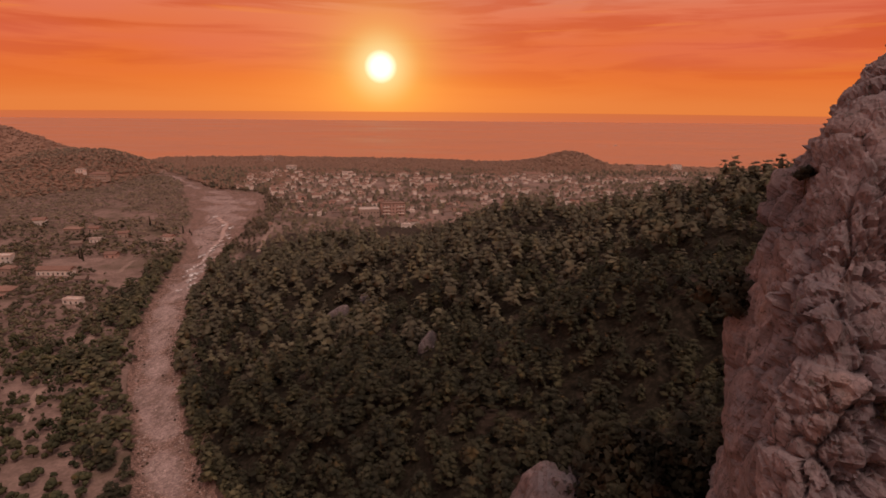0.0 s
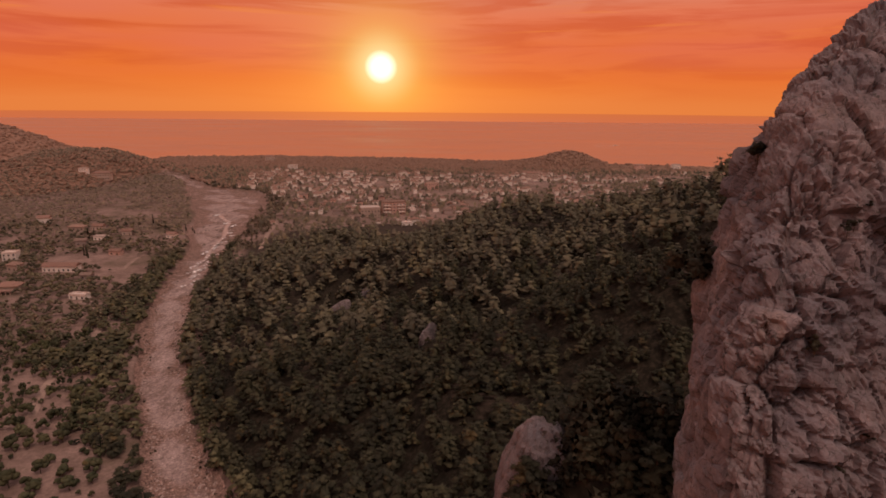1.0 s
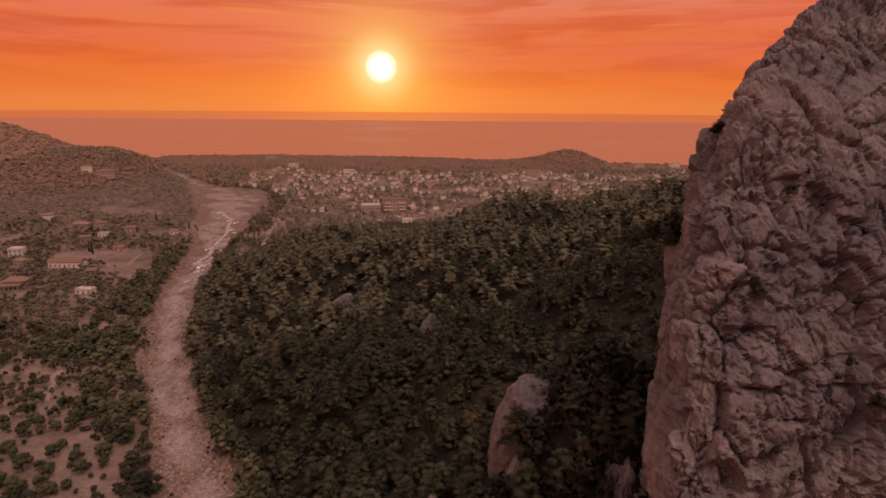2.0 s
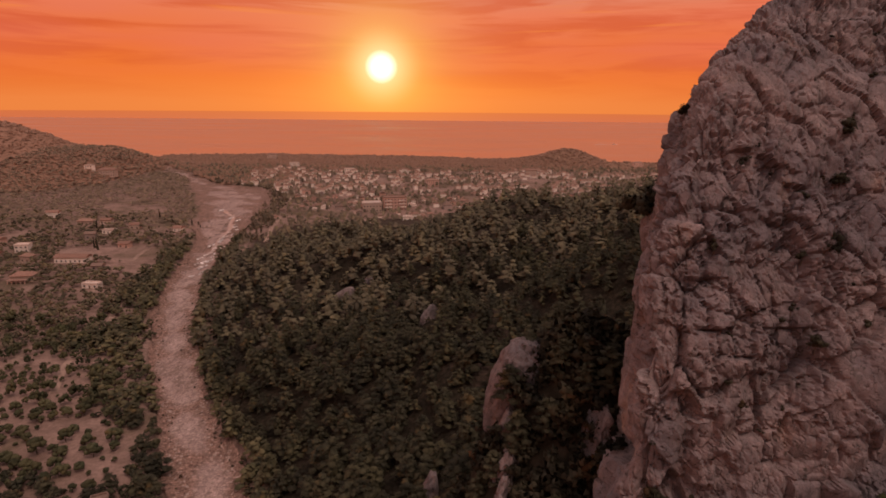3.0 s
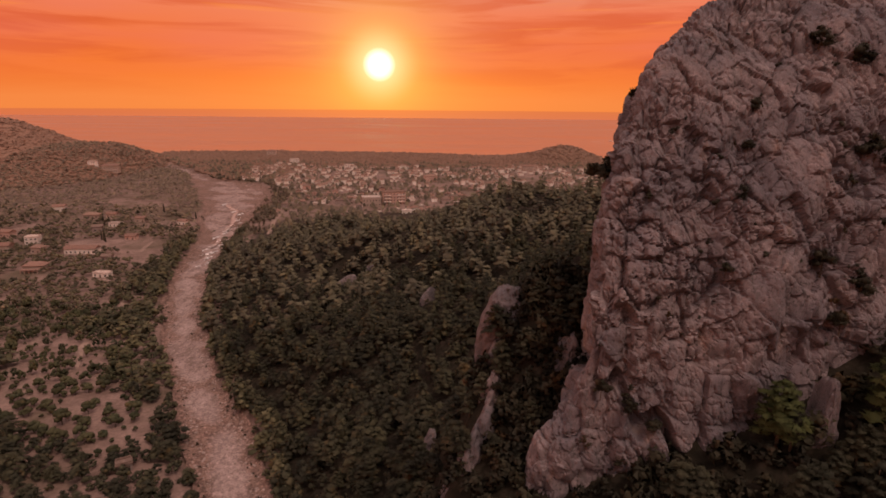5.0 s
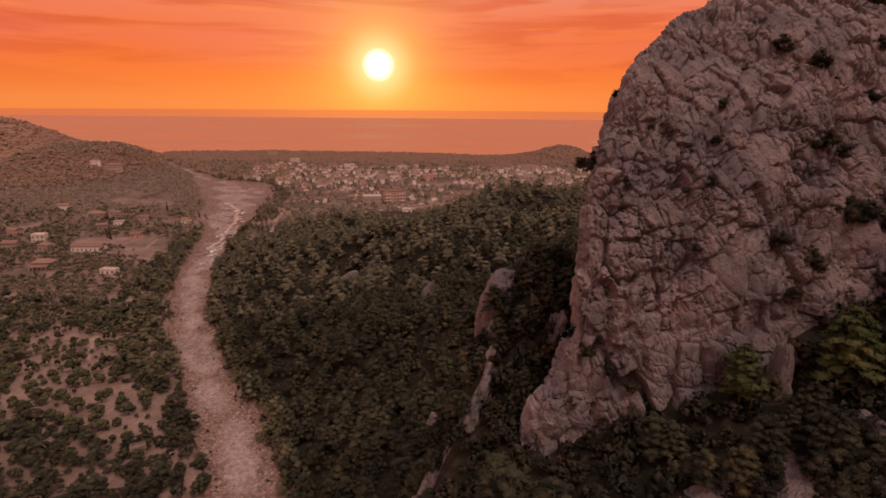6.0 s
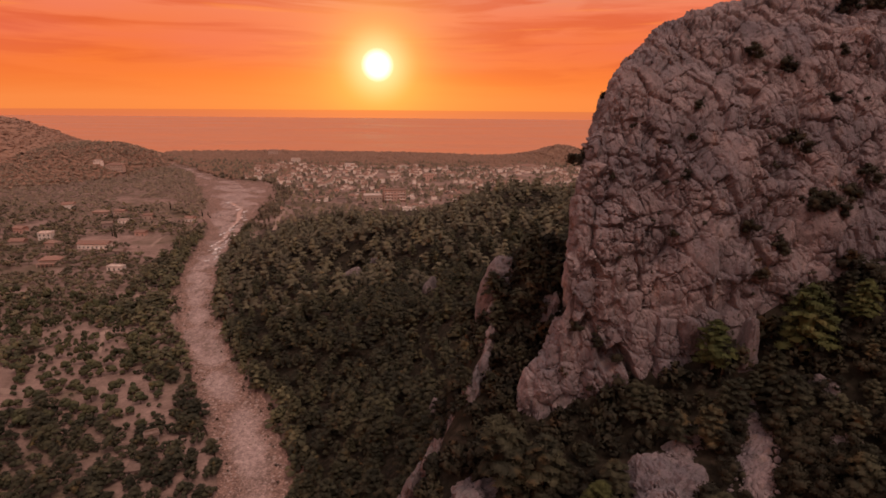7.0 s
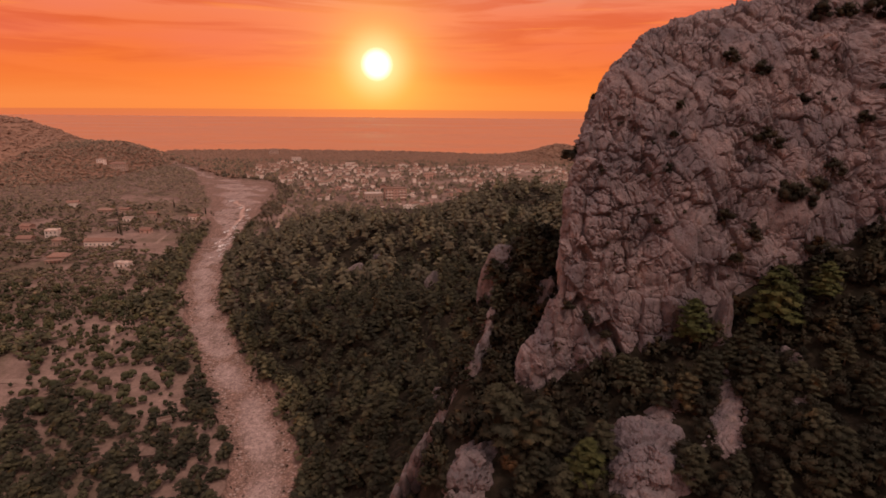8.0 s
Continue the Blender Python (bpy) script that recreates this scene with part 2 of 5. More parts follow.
def gravel_material():
    m, n, p, geo = surface("river_gravel", 0.95, 0.15)
    pos = geo.outputs["Position"]
    margin = n.add("ShaderNodeAttribute")
    margin.attribute_name = "margin"
    margin = margin.outputs["Fac"]
    a = n.noise(pos, 0.06, 5.0, 0.6)
    c = n.noise(pos, 1.1, 6.0, 0.75)
    stones = n.add("ShaderNodeTexVoronoi", Vector=pos, Scale=2.2)
    cobble = n.add("ShaderNodeTexVoronoi", Vector=pos, Scale=0.7)
    # silt where the floods ran in the middle, coarse brown stones along the sides
    silt = n.mix(n.ramp(a, [(0.38, 0.0), (0.62, 1.0)]), (0.335, 0.23, 0.202), (0.425, 0.30, 0.265))
    rough = n.mix(n.ramp(c, [(0.42, 0.0), (0.62, 1.0)]), (0.20, 0.118, 0.092), (0.33, 0.205, 0.165))
    side = n.ramp(n.math("ADD", margin, n.math("MULTIPLY_ADD", a, 1.1, -0.55)), [(0.12, 0.0), (0.48, 1.0)])
    col = n.mix(side, silt, rough)
    drift = n.noise(n.vec("MULTIPLY", pos, (0.20, 0.05, 0.2)).outputs[0], 1.0, 5.0, 0.65)
    col = n.mix(n.ramp(drift, [(0.50, 0.0), (0.62, 0.6)]), col, (0.19, 0.125, 0.10))
    col = n.mix(n.ramp(drift, [(0.30, 0.25), (0.40, 0.0)]), col, (0.47, 0.36, 0.32))
    grain = n.ramp(stones.outputs["Color"], [(0.15, 0.60), (0.5, 0.95), (0.78, 1.2), (0.92, 1.6)])
    grain2 = n.ramp(cobble.outputs["Color"], [(0.1, 0.65), (0.5, 1.0), (0.9, 1.25)])
    speck = n.mix(1.0, n.mix(1.0, col, grain, "MULTIPLY"), grain2, "MULTIPLY")
    col = n.mix(n.math("MULTIPLY_ADD", side, 0.3, 0.7), col, speck)
    col = n.mix(n.ramp(c, [(0.60, 0.0), (0.70, 0.75)]), col, (0.12, 0.078, 0.058))
    n.feed(p.inputs["Base Color"], col)
    bump(n, p, n.math("ADD", c, n.math("MULTIPLY", stones.outputs["Distance"], 0.5)), 0.3, 0.15)
    return m


def water_material(name, colour, rough, scale, height):
    m, n, p, geo = surface(name, rough, 0.5)
    p.inputs["IOR"].default_value = 1.33
    pos = n.vec("MULTIPLY", geo.outputs["Position"], (1.0, 2.2, 1.0)).outputs[0]
    a = n.noise(pos, scale, 6.0, 0.6)
    b = n.noise(pos, scale * 0.06, 4.0, 0.55)
    n.feed(p.inputs["Base Color"], n.mix(b, colour, tuple(c * 1.5 for c in colour)))
    n.feed(p.inputs["Roughness"], n.ramp(b, [(0.3, rough * 0.7), (0.7, min(1.0, rough * 1.4))]))
    bump(n, p, n.math("ADD", a, n.math("MULTIPLY", b, 2.0)), 0.35, height)
    return m


ROCK = rock_material("limestone", (0.280, 0.213, 0.207))
ROCK2 = rock_material("limestone_outcrop", (0.25, 0.193, 0.186))
GROUND = ground_material()
GRAVEL = gravel_material()
# the sea's base colour carries the sky's orange reflection
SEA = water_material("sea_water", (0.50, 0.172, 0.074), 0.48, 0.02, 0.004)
STREAM = water_material("stream_water", (0.30, 0.235, 0.21), 0.22, 1.2, 0.05)
STONE = plain_material("river_stone", (0.46, 0.34, 0.295), 0.35, 1.5, 0.9, 0.2)
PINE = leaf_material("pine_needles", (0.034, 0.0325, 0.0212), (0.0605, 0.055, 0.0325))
# needles of the far forest, with the distance haze put into the colour
HAZED_PINE = leaf_material("hazed_pine_needles", (0.100, 0.087, 0.059), (0.152, 0.130, 0.083))
MAQUIS = leaf_material("maquis_leaves", (0.028, 0.0255, 0.018), (0.050, 0.043, 0.027), (0.12, 0.06, 0.025), 0.16)
BRIGHT = leaf_material("young_pine_needles", (0.050, 0.056, 0.020), (0.082, 0.084, 0.030))
OLIVE = leaf_material("olive_leaves", (0.050, 0.052, 0.028), (0.085, 0.078, 0.040))
BANKLEAF = leaf_material("river_bank_leaves", (0.058, 0.055, 0.033), (0.112, 0.096, 0.054))
# garden, town and valley leaves are coloured paler to stand for haze
GARDEN = leaf_material("hazed_garden_leaves", (0.112, 0.098, 0.064), (0.205, 0.166, 0.105), (0.30, 0.185, 0.125), 0.2)
TOWNLEAF = leaf_material("hazed_town_leaves", (0.125, 0.097, 0.068), (0.19, 0.143, 0.098))
VALLEY = leaf_material("hazed_valley_leaves", (0.145, 0.108, 0.078), (0.225, 0.162, 0.112), (0.31, 0.195, 0.135), 0.2)
# the pale brown of both coastal woods imitates the haze before them
COASTWOOD = leaf_material("hazed_coast_needles", (0.29, 0.168, 0.117), (0.315, 0.182, 0.127), (0.32, 0.186, 0.130), 0.12, 0.08)
FARWOOD = leaf_material("hazed_hill_leaves", (0.33, 0.19, 0.132), (0.355, 0.204, 0.142), (0.36, 0.207, 0.145), 0.12, 0.08)
BARK = plain_material("bark", (0.13, 0.09, 0.065), 0.35, 3.0, 0.95, 0.1, 0.05)
WALLS = [plain_material("wall_" + k, c, 0.10, 0.3) for k, c in (
    ("white", (0.85, 0.74, 0.66)), ("cream", (0.46, 0.35, 0.29)), ("pink", (0.60, 0.39, 0.32)), ("grey", (0.36, 0.28, 0.25)))]
ROOFS = [plain_material("roof_" + k, c, 0.2, 0.8) for k, c in (
    ("clay", (0.27, 0.155, 0.118)), ("brown", (0.21, 0.14, 0.112)), ("white", (0.60, 0.48, 0.42)), ("pale_clay", (0.31, 0.19, 0.145)))]
GLASS = plain_material("dark_window", (0.05, 0.045, 0.045), 0.2, 1.0, 0.2, 0.5)
FOAM_GLINT = plain_material("white_water", (0.75, 0.68, 0.64), 0.2, 0.6, 0.7, 0.3)


# ---------------------------------------------------------------- the lie of the land
RIVER = ((-1500, -250, -222), (-400, -170, -145), (-100, -122, -96), (0, -97, -71), (50, -78, -52), (98, -66, -45.5), (124, -81, -56), (142, -91, -62), (165, -103, -75), (194, -119, -94),
         (224, -137, -114), (262, -157, -132.5), (301, -175, -149), (347, -191, -166), (400, -205, -178), (440, -214, -183), (487, -226, -192),
         (546, -250, -201), (604, -270, -212), (640, -286, -218), (705, -316, -233), (765, -354, -246), (800, -368, -257), (826, -376, -278), (845, -386, -330), (870, -398, -368), (940, -435, -410), (1000, -474, -458), (1110, -592, -580), (1250, -690, -665))
RV = np.array(RIVER)
fine_y = np.arange(-1500, 1251, 2.0)
ease = np.hanning(29) / np.hanning(29).sum()
RV = np.stack([fine_y] + [np.convolve(np.pad(np.interp(fine_y, RV[:, 0], RV[:, k]), 14, "edge"), ease, "valid") for k in (1, 2)], 1)
SLOPE = np.array(((-2000, .5), (40, .75), (70, .72), (100, .64), (150, .50), (190, .43), (225, .36), (275, .29), (350, .29), (430, .22), (520, .08), (600, 0.0)))
HILL = np.array(((-1200, 115), (-800, 88), (-743, 77), (-720, 70), (-699, 62), (-680, 56), (-654, 47.5), (-640, 45.5), (-588, 44.5), (-579, 40), (-561, 32), (-537, 22), (-516, 10), (-500, 3), (-485, 0)))
COAST = np.array(((-3000, 1250), (-760, 1290), (-700, 1335), (-397, 1400), (-119, 1380), (143, 1310), (390, 1275), (613, 1225), (3000, 1150)))


def relu(a):
    return np.maximum(a, 0)


def smooth(a, lo, hi):
    q = np.clip((a - lo) / (hi - lo), 0, 1)
    return q * q * (3 - 2 * q)


def softmax2(a, b, k):
    h = np.clip(0.5 + 0.5 * (a - b) / k, 0, 1)
    return b + (a - b) * h + k * h * (1 - h)


def hashed(i, j, k, seed):
    """Three repeatable random numbers for a whole-number place."""
    n = (i.astype(np.int64) * 374761393 + j.astype(np.int64) * 668265263 + k.astype(np.int64) * 2147483647 + seed * 974711) & 0xFFFFFFFF
    out = []
    for s in (1, 2, 3):
        v = (n ^ (n >> 13)) * (1274126177 + 2 * s * 7919) & 0xFFFFFFFF
        v = (v ^ (v >> 16)) * 2246822519 & 0xFFFFFFFF
        out.append(((v ^ (v >> 15)) & 0xFFFFFF) / 0xFFFFFF)
    return out


def lattice(p, seed):
    """Smooth value noise in -1..1 at the points p (n, 3)."""
    f = np.floor(p)
    w = p - f
    w = w * w * (3 - 2 * w)
    total = 0
    for a in (0, 1):
        for b in (0, 1):
            for c in (0, 1):
                v = hashed(f[:, 0] + a, f[:, 1] + b, f[:, 2] + c, seed)[0]
                total = total + v * (w[:, 0] if a else 1 - w[:, 0]) * (w[:, 1] if b else 1 - w[:, 1]) * (w[:, 2] if c else 1 - w[:, 2])
    return total * 2 - 1


def fractal(p, seed, octaves=4, gain=0.5):
    total, amp = 0, 1.0
    for o in range(octaves):
        total = total + lattice(p * 2.0 ** o, seed + o) * amp
        amp *= gain
    return total


def blocks(p, seed):
    """Cells of broken rock: for each point the gap to the next cell, a level and a tilt of its own cell."""
    f = np.floor(p)
    n = len(p)
    d1, d2 = np.full(n, 9.0), np.full(n, 9.0)
    own, level, tilt = np.zeros((n, 3)), np.zeros(n), np.zeros((n, 3))
    for a in (-1, 0, 1):
        for b in (-1, 0, 1):
            for c in (-1, 0, 1):
                i, j, k = f[:, 0] + a, f[:, 1] + b, f[:, 2] + c
                h = np.stack(hashed(i, j, k, seed), 1)
                q = np.stack([i, j, k], 1) + 0.1 + 0.8 * h
                d = np.sqrt(((p - q) ** 2).sum(1))
                nearer = d < d1
                d2 = np.where(nearer, d1, np.minimum(d2, d))
                d1 = np.where(nearer, d, d1)
                g = np.stack(hashed(i, j, k, seed + 77), 1)
                own = np.where(nearer[:, None], q, own)
                level = np.where(nearer, g[:, 0] * 2 - 1, level)
                tilt = np.where(nearer[:, None], g * 2 - 1, tilt)
    return d2 - d1, level, ((p - own) * tilt).sum(1)


def banks(y):
    """The river's west and east bank at y."""
    y = np.asarray(y, float)
    line = np.stack([y.ravel(), 0 * y.ravel(), 0 * y.ravel()], 1)
    far = smooth(y, 420, 640)
    w1 = fractal(line / 34, 91, 5, 0.6).reshape(y.shape) * 1.9 + far * 7 * fractal(line / 50, 93, 3).reshape(y.shape)
    w2 = fractal(line / 29, 191, 5, 0.6).reshape(y.shape) * 1.9 + far * 7 * fractal(line / 40, 193, 3).reshape(y.shape)
    return np.interp(y, RV[:, 0], RV[:, 1]) + w1, np.interp(y, RV[:, 0], RV[:, 2]) + w2


def height(x, y):
    """Height of the ground at x, y (arrays)."""
    x, y = np.asarray(x, float), np.asarray(y, float)
    x, y = np.broadcast_arrays(x, y)
    left, right = banks(y)
    p = np.stack([x.ravel(), y.ravel(), np.zeros(x.size)], 1)
    rough1 = fractal(p / 60, 3, 3).reshape(x.shape)
    rough2 = fractal(p / 13, 9, 3).reshape(x.shape)
    floor = -7 + 0.007 * np.clip(y, -100, 1300) + 0.8 * rough1 + 0.15 * rough2
    d = relu(x - right - 3)
    g = np.where(d < 600, d - 0.0006 * d * d, 384 + 0.0 * d)
    rise = g * np.interp(y, SLOPE[:, 0], SLOPE[:, 1]) * (1 + 0.10 * rough1)
    base = floor + rise + smooth(rise, 3, 25) * (5.0 * rough1 + 1.8 * rough2) - 4.2 * smooth(rise, 3, 28)
    n = (-2.58 * (x - 0.7) + (y - 21)) / 2.77
    near = 60 + 0.42 * x + 0.36 * (y - 5) - 0.9 * relu(-x) - 2.0 * relu(n - 1) - 1.1 * relu(y - 48) - 0.30 * relu(x - 85)
    near = near + 9 * np.exp(-((x - 16) / 7.5) ** 2 - ((y - 42) / 9) ** 2)
    near = np.minimum(near, 150) + 0.8 * rough1 + 0.9 * rough2
    near = np.where(y < -120, near - 0.3 * (-120 - y), near)
    h = softmax2(base, near, 4.0)
    # the wood's edge dips towards the fields by the town
    h = h - 13 * np.exp(-((x + 48) / 42) ** 2 - ((y - 440) / 60) ** 2) * smooth(h, 2, 14)
    # the hill by the coast west of the river, and the small one behind the town
    west = np.interp(x, HILL[:, 0], HILL[:, 1]) * smooth(y, 600, 930) * (1 - smooth(y, 985, 1190)) * (1 + 0.05 * rough1)
    h = h + west
    h = h + 30 * np.exp(-((x - 262) / 62) ** 2 - ((y - 1215) / 60) ** 2) + 7 * np.exp(-((x - 170) / 60) ** 2 - ((y - 1215) / 60) ** 2)
    # the river's trench
    mid, half = (left + right) / 2, (right - left) / 2
    trench = 1 - smooth(np.abs(x - mid), half - 2.5, half + 4.5)
    h = h * (1 - trench) + trench * np.minimum(h, floor - 4.6)
    # falls under the sea
    shore = np.interp(x, COAST[:, 0], COAST[:, 1])
    return h - 8 * smooth(y, shore - 25, shore + 40)


def height_at(x, y):
    return float(height(np.array([x]), np.array([y]))[0])


# ---------------------------------------------------------------- mesh helpers
def mesh_np(name, verts, faces, smooth_shade=False):
    """A mesh from arrays of places and of faces of one size."""
    normals = verts[:, 3:6] if verts.shape[1] == 6 else None
    verts, faces = np.ascontiguousarray(verts[:, :3], np.float32), np.ascontiguousarray(faces, np.int32)
    me = bpy.data.meshes.new(name)
    n, k = faces.shape
    me.vertices.add(len(verts))
    me.vertices.foreach_set("co", verts.ravel())
    me.loops.add(n * k)
    me.loops.foreach_set("vertex_index", faces.ravel())
    me.polygons.add(n)
    me.polygons.foreach_set("loop_start", np.arange(0, n * k, k, dtype=np.int32))
    me.polygons.foreach_set("use_smooth", np.full(n, smooth_shade))
    me.update(calc_edges=True)
    if normals is None:
        me.validate()
    else:
        length = np.linalg.norm(normals, axis=1)[:, None]
        turned = np.where(length > 1e-4, normals / np.maximum(length, 1e-4), (0, 0, 1.0))
        me.attributes.new("custom_normal", "FLOAT_VECTOR", "POINT").data.foreach_set("vector", np.ascontiguousarray(turned, np.float32).ravel())
        me.update()
    return me


def thing_np(name, verts, faces, material, parent=None, smooth_shade=False):
    me = mesh_np(name, verts, faces, smooth_shade)
    me.materials.append(material)
    ob = new(name, me)
    ob.parent = parent
    return ob


def part(name, bm, material, parent, label=""):
    me = bpy.data.meshes.new(name)
    bm.to_mesh(me)
    bm.free()
    me.materials.append(material)
    ob = new(name, me)
    ob.parent = parent
    return tagged(ob, label)


def box_bm(x0, y0, z0, x1, y1, z1, bm=None):
    bm = bm or bmesh.new()
    m = Matrix.Translation(((x0 + x1) / 2, (y0 + y1) / 2, (z0 + z1) / 2)) @ Matrix.Diagonal((x1 - x0, y1 - y0, z1 - z0, 1))
    bmesh.ops.create_cube(bm, size=1, matrix=m)
    return bm


def grid_faces(nu, nv, flip=False):
    i = np.arange((nu - 1) * (nv - 1))
    a = (i // (nv - 1)) * nv + i % (nv - 1)
    f = np.stack([a, a + nv, a + nv + 1, a + 1], 1)
    return f[:, ::-1] if flip else f


def ico(level):
    bm = bmesh.new()
    bmesh.ops.create_icosphere(bm, subdivisions=level, radius=1)
    v = np.array([q.co[:] for q in bm.verts])
    f = np.array([[q.index for q in t.verts] for t in bm.faces])
    bm.free()
    return v, f


OCTA = (np.array([(1, 0, 0), (-1, 0, 0), (0, 1, 0), (0, -1, 0), (0, 0, 1), (0, 0, -1)], float),
        np.array([(0, 2, 4), (2, 1, 4), (1, 3, 4), (3, 0, 4), (2, 0, 5), (1, 2, 5), (3, 1, 5), (0, 3, 5)]))
ICO1 = ico(1)


def spread(v, f, places, scales, turns, squash=None):
    """Many copies of one small shape, joined into one mesh's arrays."""
    n = len(places)
    c, s = np.cos(turns)[:, None], np.sin(turns)[:, None]
    x, y, z = v[None, :, 0], v[None, :, 1], v[None, :, 2]
    sx = scales[:, None]
    sz = sx if squash is None else sx * squash[:, None]
    out = np.stack([(c * x - s * y) * sx, (s * x + c * y) * sx, np.broadcast_to(z, (n, v.shape[0])) * sz], 2) + places[:, None, :]
    if v.shape[1] == 6:             # the normals turn with the copies
        a, b = v[None, :, 3], v[None, :, 4]
        out = np.concatenate([out, np.stack([c * a - s * b, s * a + c * b, np.broadcast_to(v[None, :, 5], (n, v.shape[0]))], 2)], 2)
    faces = f[None] + (np.arange(n) * len(v))[:, None, None]
    return out.reshape(-1, v.shape[1]), faces.reshape(-1, f.shape[1])


def joined(pieces):
    vs, fs, base = [], [], 0
    for v, f in pieces:
        vs.append(v)
        fs.append(f + base)
        base += len(v)
    return np.concatenate(vs), np.concatenate(fs)


def tube(points, radii, sides=6):
    """A tapered tube along points."""
    vs, fs = [], []
    for p, r in zip(points, radii):
        for k in range(sides):
            a = 2 * math.pi * k / sides
            vs.append((p[0] + r * math.cos(a), p[1] + r * math.sin(a), p[2]))
    for i in range(len(points) - 1):
        for k in range(sides):
            a, b = i * sides + k, i * sides + (k + 1) % sides
            fs += [(a, b, b + sides), (a, b + sides, a + sides)]
    return np.array(vs, float), np.array(fs)


# ---------------------------------------------------------------- trees
def ball(core, centre, size):
    """A small closed body with outward normals."""
    v, f = core
    d = v / np.linalg.norm(v, axis=1)[:, None]
    return np.concatenate([v * size + centre, d], 1), f


def leaf_arrays(p, d, side, long_, wide, normals):
    """Pointed leaf sprays at p along d, shaded by the crown that they lie on."""
    tri = np.stack([p - side * wide * .5 - d * long_ * .3, p + side * wide * .5 - d * long_ * .3, p + d * long_ * .7], 1)
    return np.concatenate([tri.reshape(-1, 3), np.repeat(normals, 3, axis=0)], 1), np.arange(len(p) * 3).reshape(-1, 3)


def pad_arrays(rng, centre, tilt, r, drop, cards, leaf, sides=7, flat=0.25):
    """One flat pad of foliage: a lumpy shallow dome with loose sprays of needles on it and round its rim."""
    n = tilt / np.linalg.norm(tilt)
    e = np.cross(n, (math.cos(centre[0] * 9), math.sin(centre[0] * 9), 0.2))
    e /= np.linalg.norm(e)
    g = np.cross(n, e)
    a = np.arange(sides) * 2 * math.pi / sides + rng.uniform(-.3, .3, sides)
    out = np.cos(a)[:, None] * e + np.sin(a)[:, None] * g
    inner = out * (r * rng.uniform(0.40, 0.62, (sides, 1))) - n * (r * drop * rng.uniform(0.05, 0.45, (sides, 1)))
    rim = out * (r * rng.uniform(0.38, 1.05, (sides, 1))) - n * (r * drop * rng.uniform(0.75, 1.25, (sides, 1)))
    v = np.concatenate([[n * r * 0.10], inner, rim, [-n * r * (drop + 0.12)]]) + centre
    vn = np.concatenate([[n], n + 0.5 * out + 0.15 * rng.standard_normal((sides, 3)), flat * n + out + 0.1 * rng.standard_normal((sides, 3)), [-n]])
    k = np.arange(sides)
    m = (k + 1) % sides
    f = np.concatenate([np.stack([0 * k, 1 + k, 1 + m], 1), np.stack([1 + k, 1 + sides + k, 1 + sides + m], 1), np.stack([1 + k, 1 + sides + m, 1 + m], 1), np.stack([1 + sides + m, 1 + sides + k, 0 * k + 1 + 2 * sides], 1)])
    a = rng.uniform(0, 2 * math.pi, cards)
    q = rng.uniform(0.25, 1.0, cards) ** 0.6 * rng.uniform(0.85, 1.15, cards)
    out = np.cos(a)[:, None] * e + np.sin(a)[:, None] * g
    p = centre + out * (q * r * 0.95)[:, None] - n * (q * q * r * drop)[:, None] + n * (rng.uniform(-0.05, 0.12, cards) * r)[:, None]
    d = out + n * rng.uniform(-0.30, 0.45, (cards, 1)) + 0.35 * rng.standard_normal((cards, 3))
    d /= np.linalg.norm(d, axis=1)[:, None]
    s = np.cross(d, n + 0.3 * out + 0.35 * rng.standard_normal((cards, 3)))
    s /= np.linalg.norm(s, axis=1)[:, None]
    facing = n + out * (0.8 * q * q)[:, None] + 0.12 * rng.standard_normal((cards, 3))
    return [(np.concatenate([v, vn], 1), f), leaf_arrays(p, d, s, leaf * rng.uniform(0.7, 1.5, (cards, 1)), leaf * rng.uniform(0.25, 0.5, (cards, 1)), facing)]


def pine_arrays(rng, pads, cards, leaf):
    """A pine's crown: tiers of flat pads round a dark heart."""
    pieces = [ball(ICO1, np.array([0, 0, 3.9]), np.array([1.0, 1.0, 1.9]) * (1 + 0.15 * rng.standard_normal((len(ICO1[0]), 1))))]
    lean = rng.uniform(-.6, .6, 2)
    tiers = max(4, pads // 4)
    for i in range(pads):
        tier = i % tiers
        h = (tier + 0.5) / tiers
        a, wide = i * 2.4 + rng.uniform(-.5, .5), 3.1 * math.sqrt(max(0.02, 1 - h ** 1.8))
        reach = wide * rng.uniform(0.30, 0.85) if tier < tiers - 1 else 0.45 * rng.uniform(0, 1)
        centre = np.array([math.cos(a) * reach + lean[0] * h, math.sin(a) * reach + lean[1] * h, 2.0 + 5.4 * h + rng.uniform(-.22, .22)])
        tilt = np.array([math.cos(a), math.sin(a), 0]) * 0.30 * reach / wide + np.array([0, 0, 1.0]) + 0.10 * rng.standard_normal(3)
        pieces += pad_arrays(rng, centre, tilt, (1.28 - 0.5 * h) * rng.uniform(0.65, 1.3) * (24 / pads) ** 0.45, rng.uniform(0.16, 0.32), cards, leaf, 6, 0.7)
    v, f = joined(pieces)
    # the crown as a whole is a rounded body
    swell = (v[:, :3] - np.array([0, 0, 2.8])) * np.array([1.0, 1.0, 0.9])
    swell /= np.linalg.norm(swell, axis=1)[:, None] + 1e-6
    v[:, 3:] = v[:, 3:] / (np.linalg.norm(v[:, 3:], axis=1)[:, None] + 1e-6) + 0.6 * swell
    return v, f


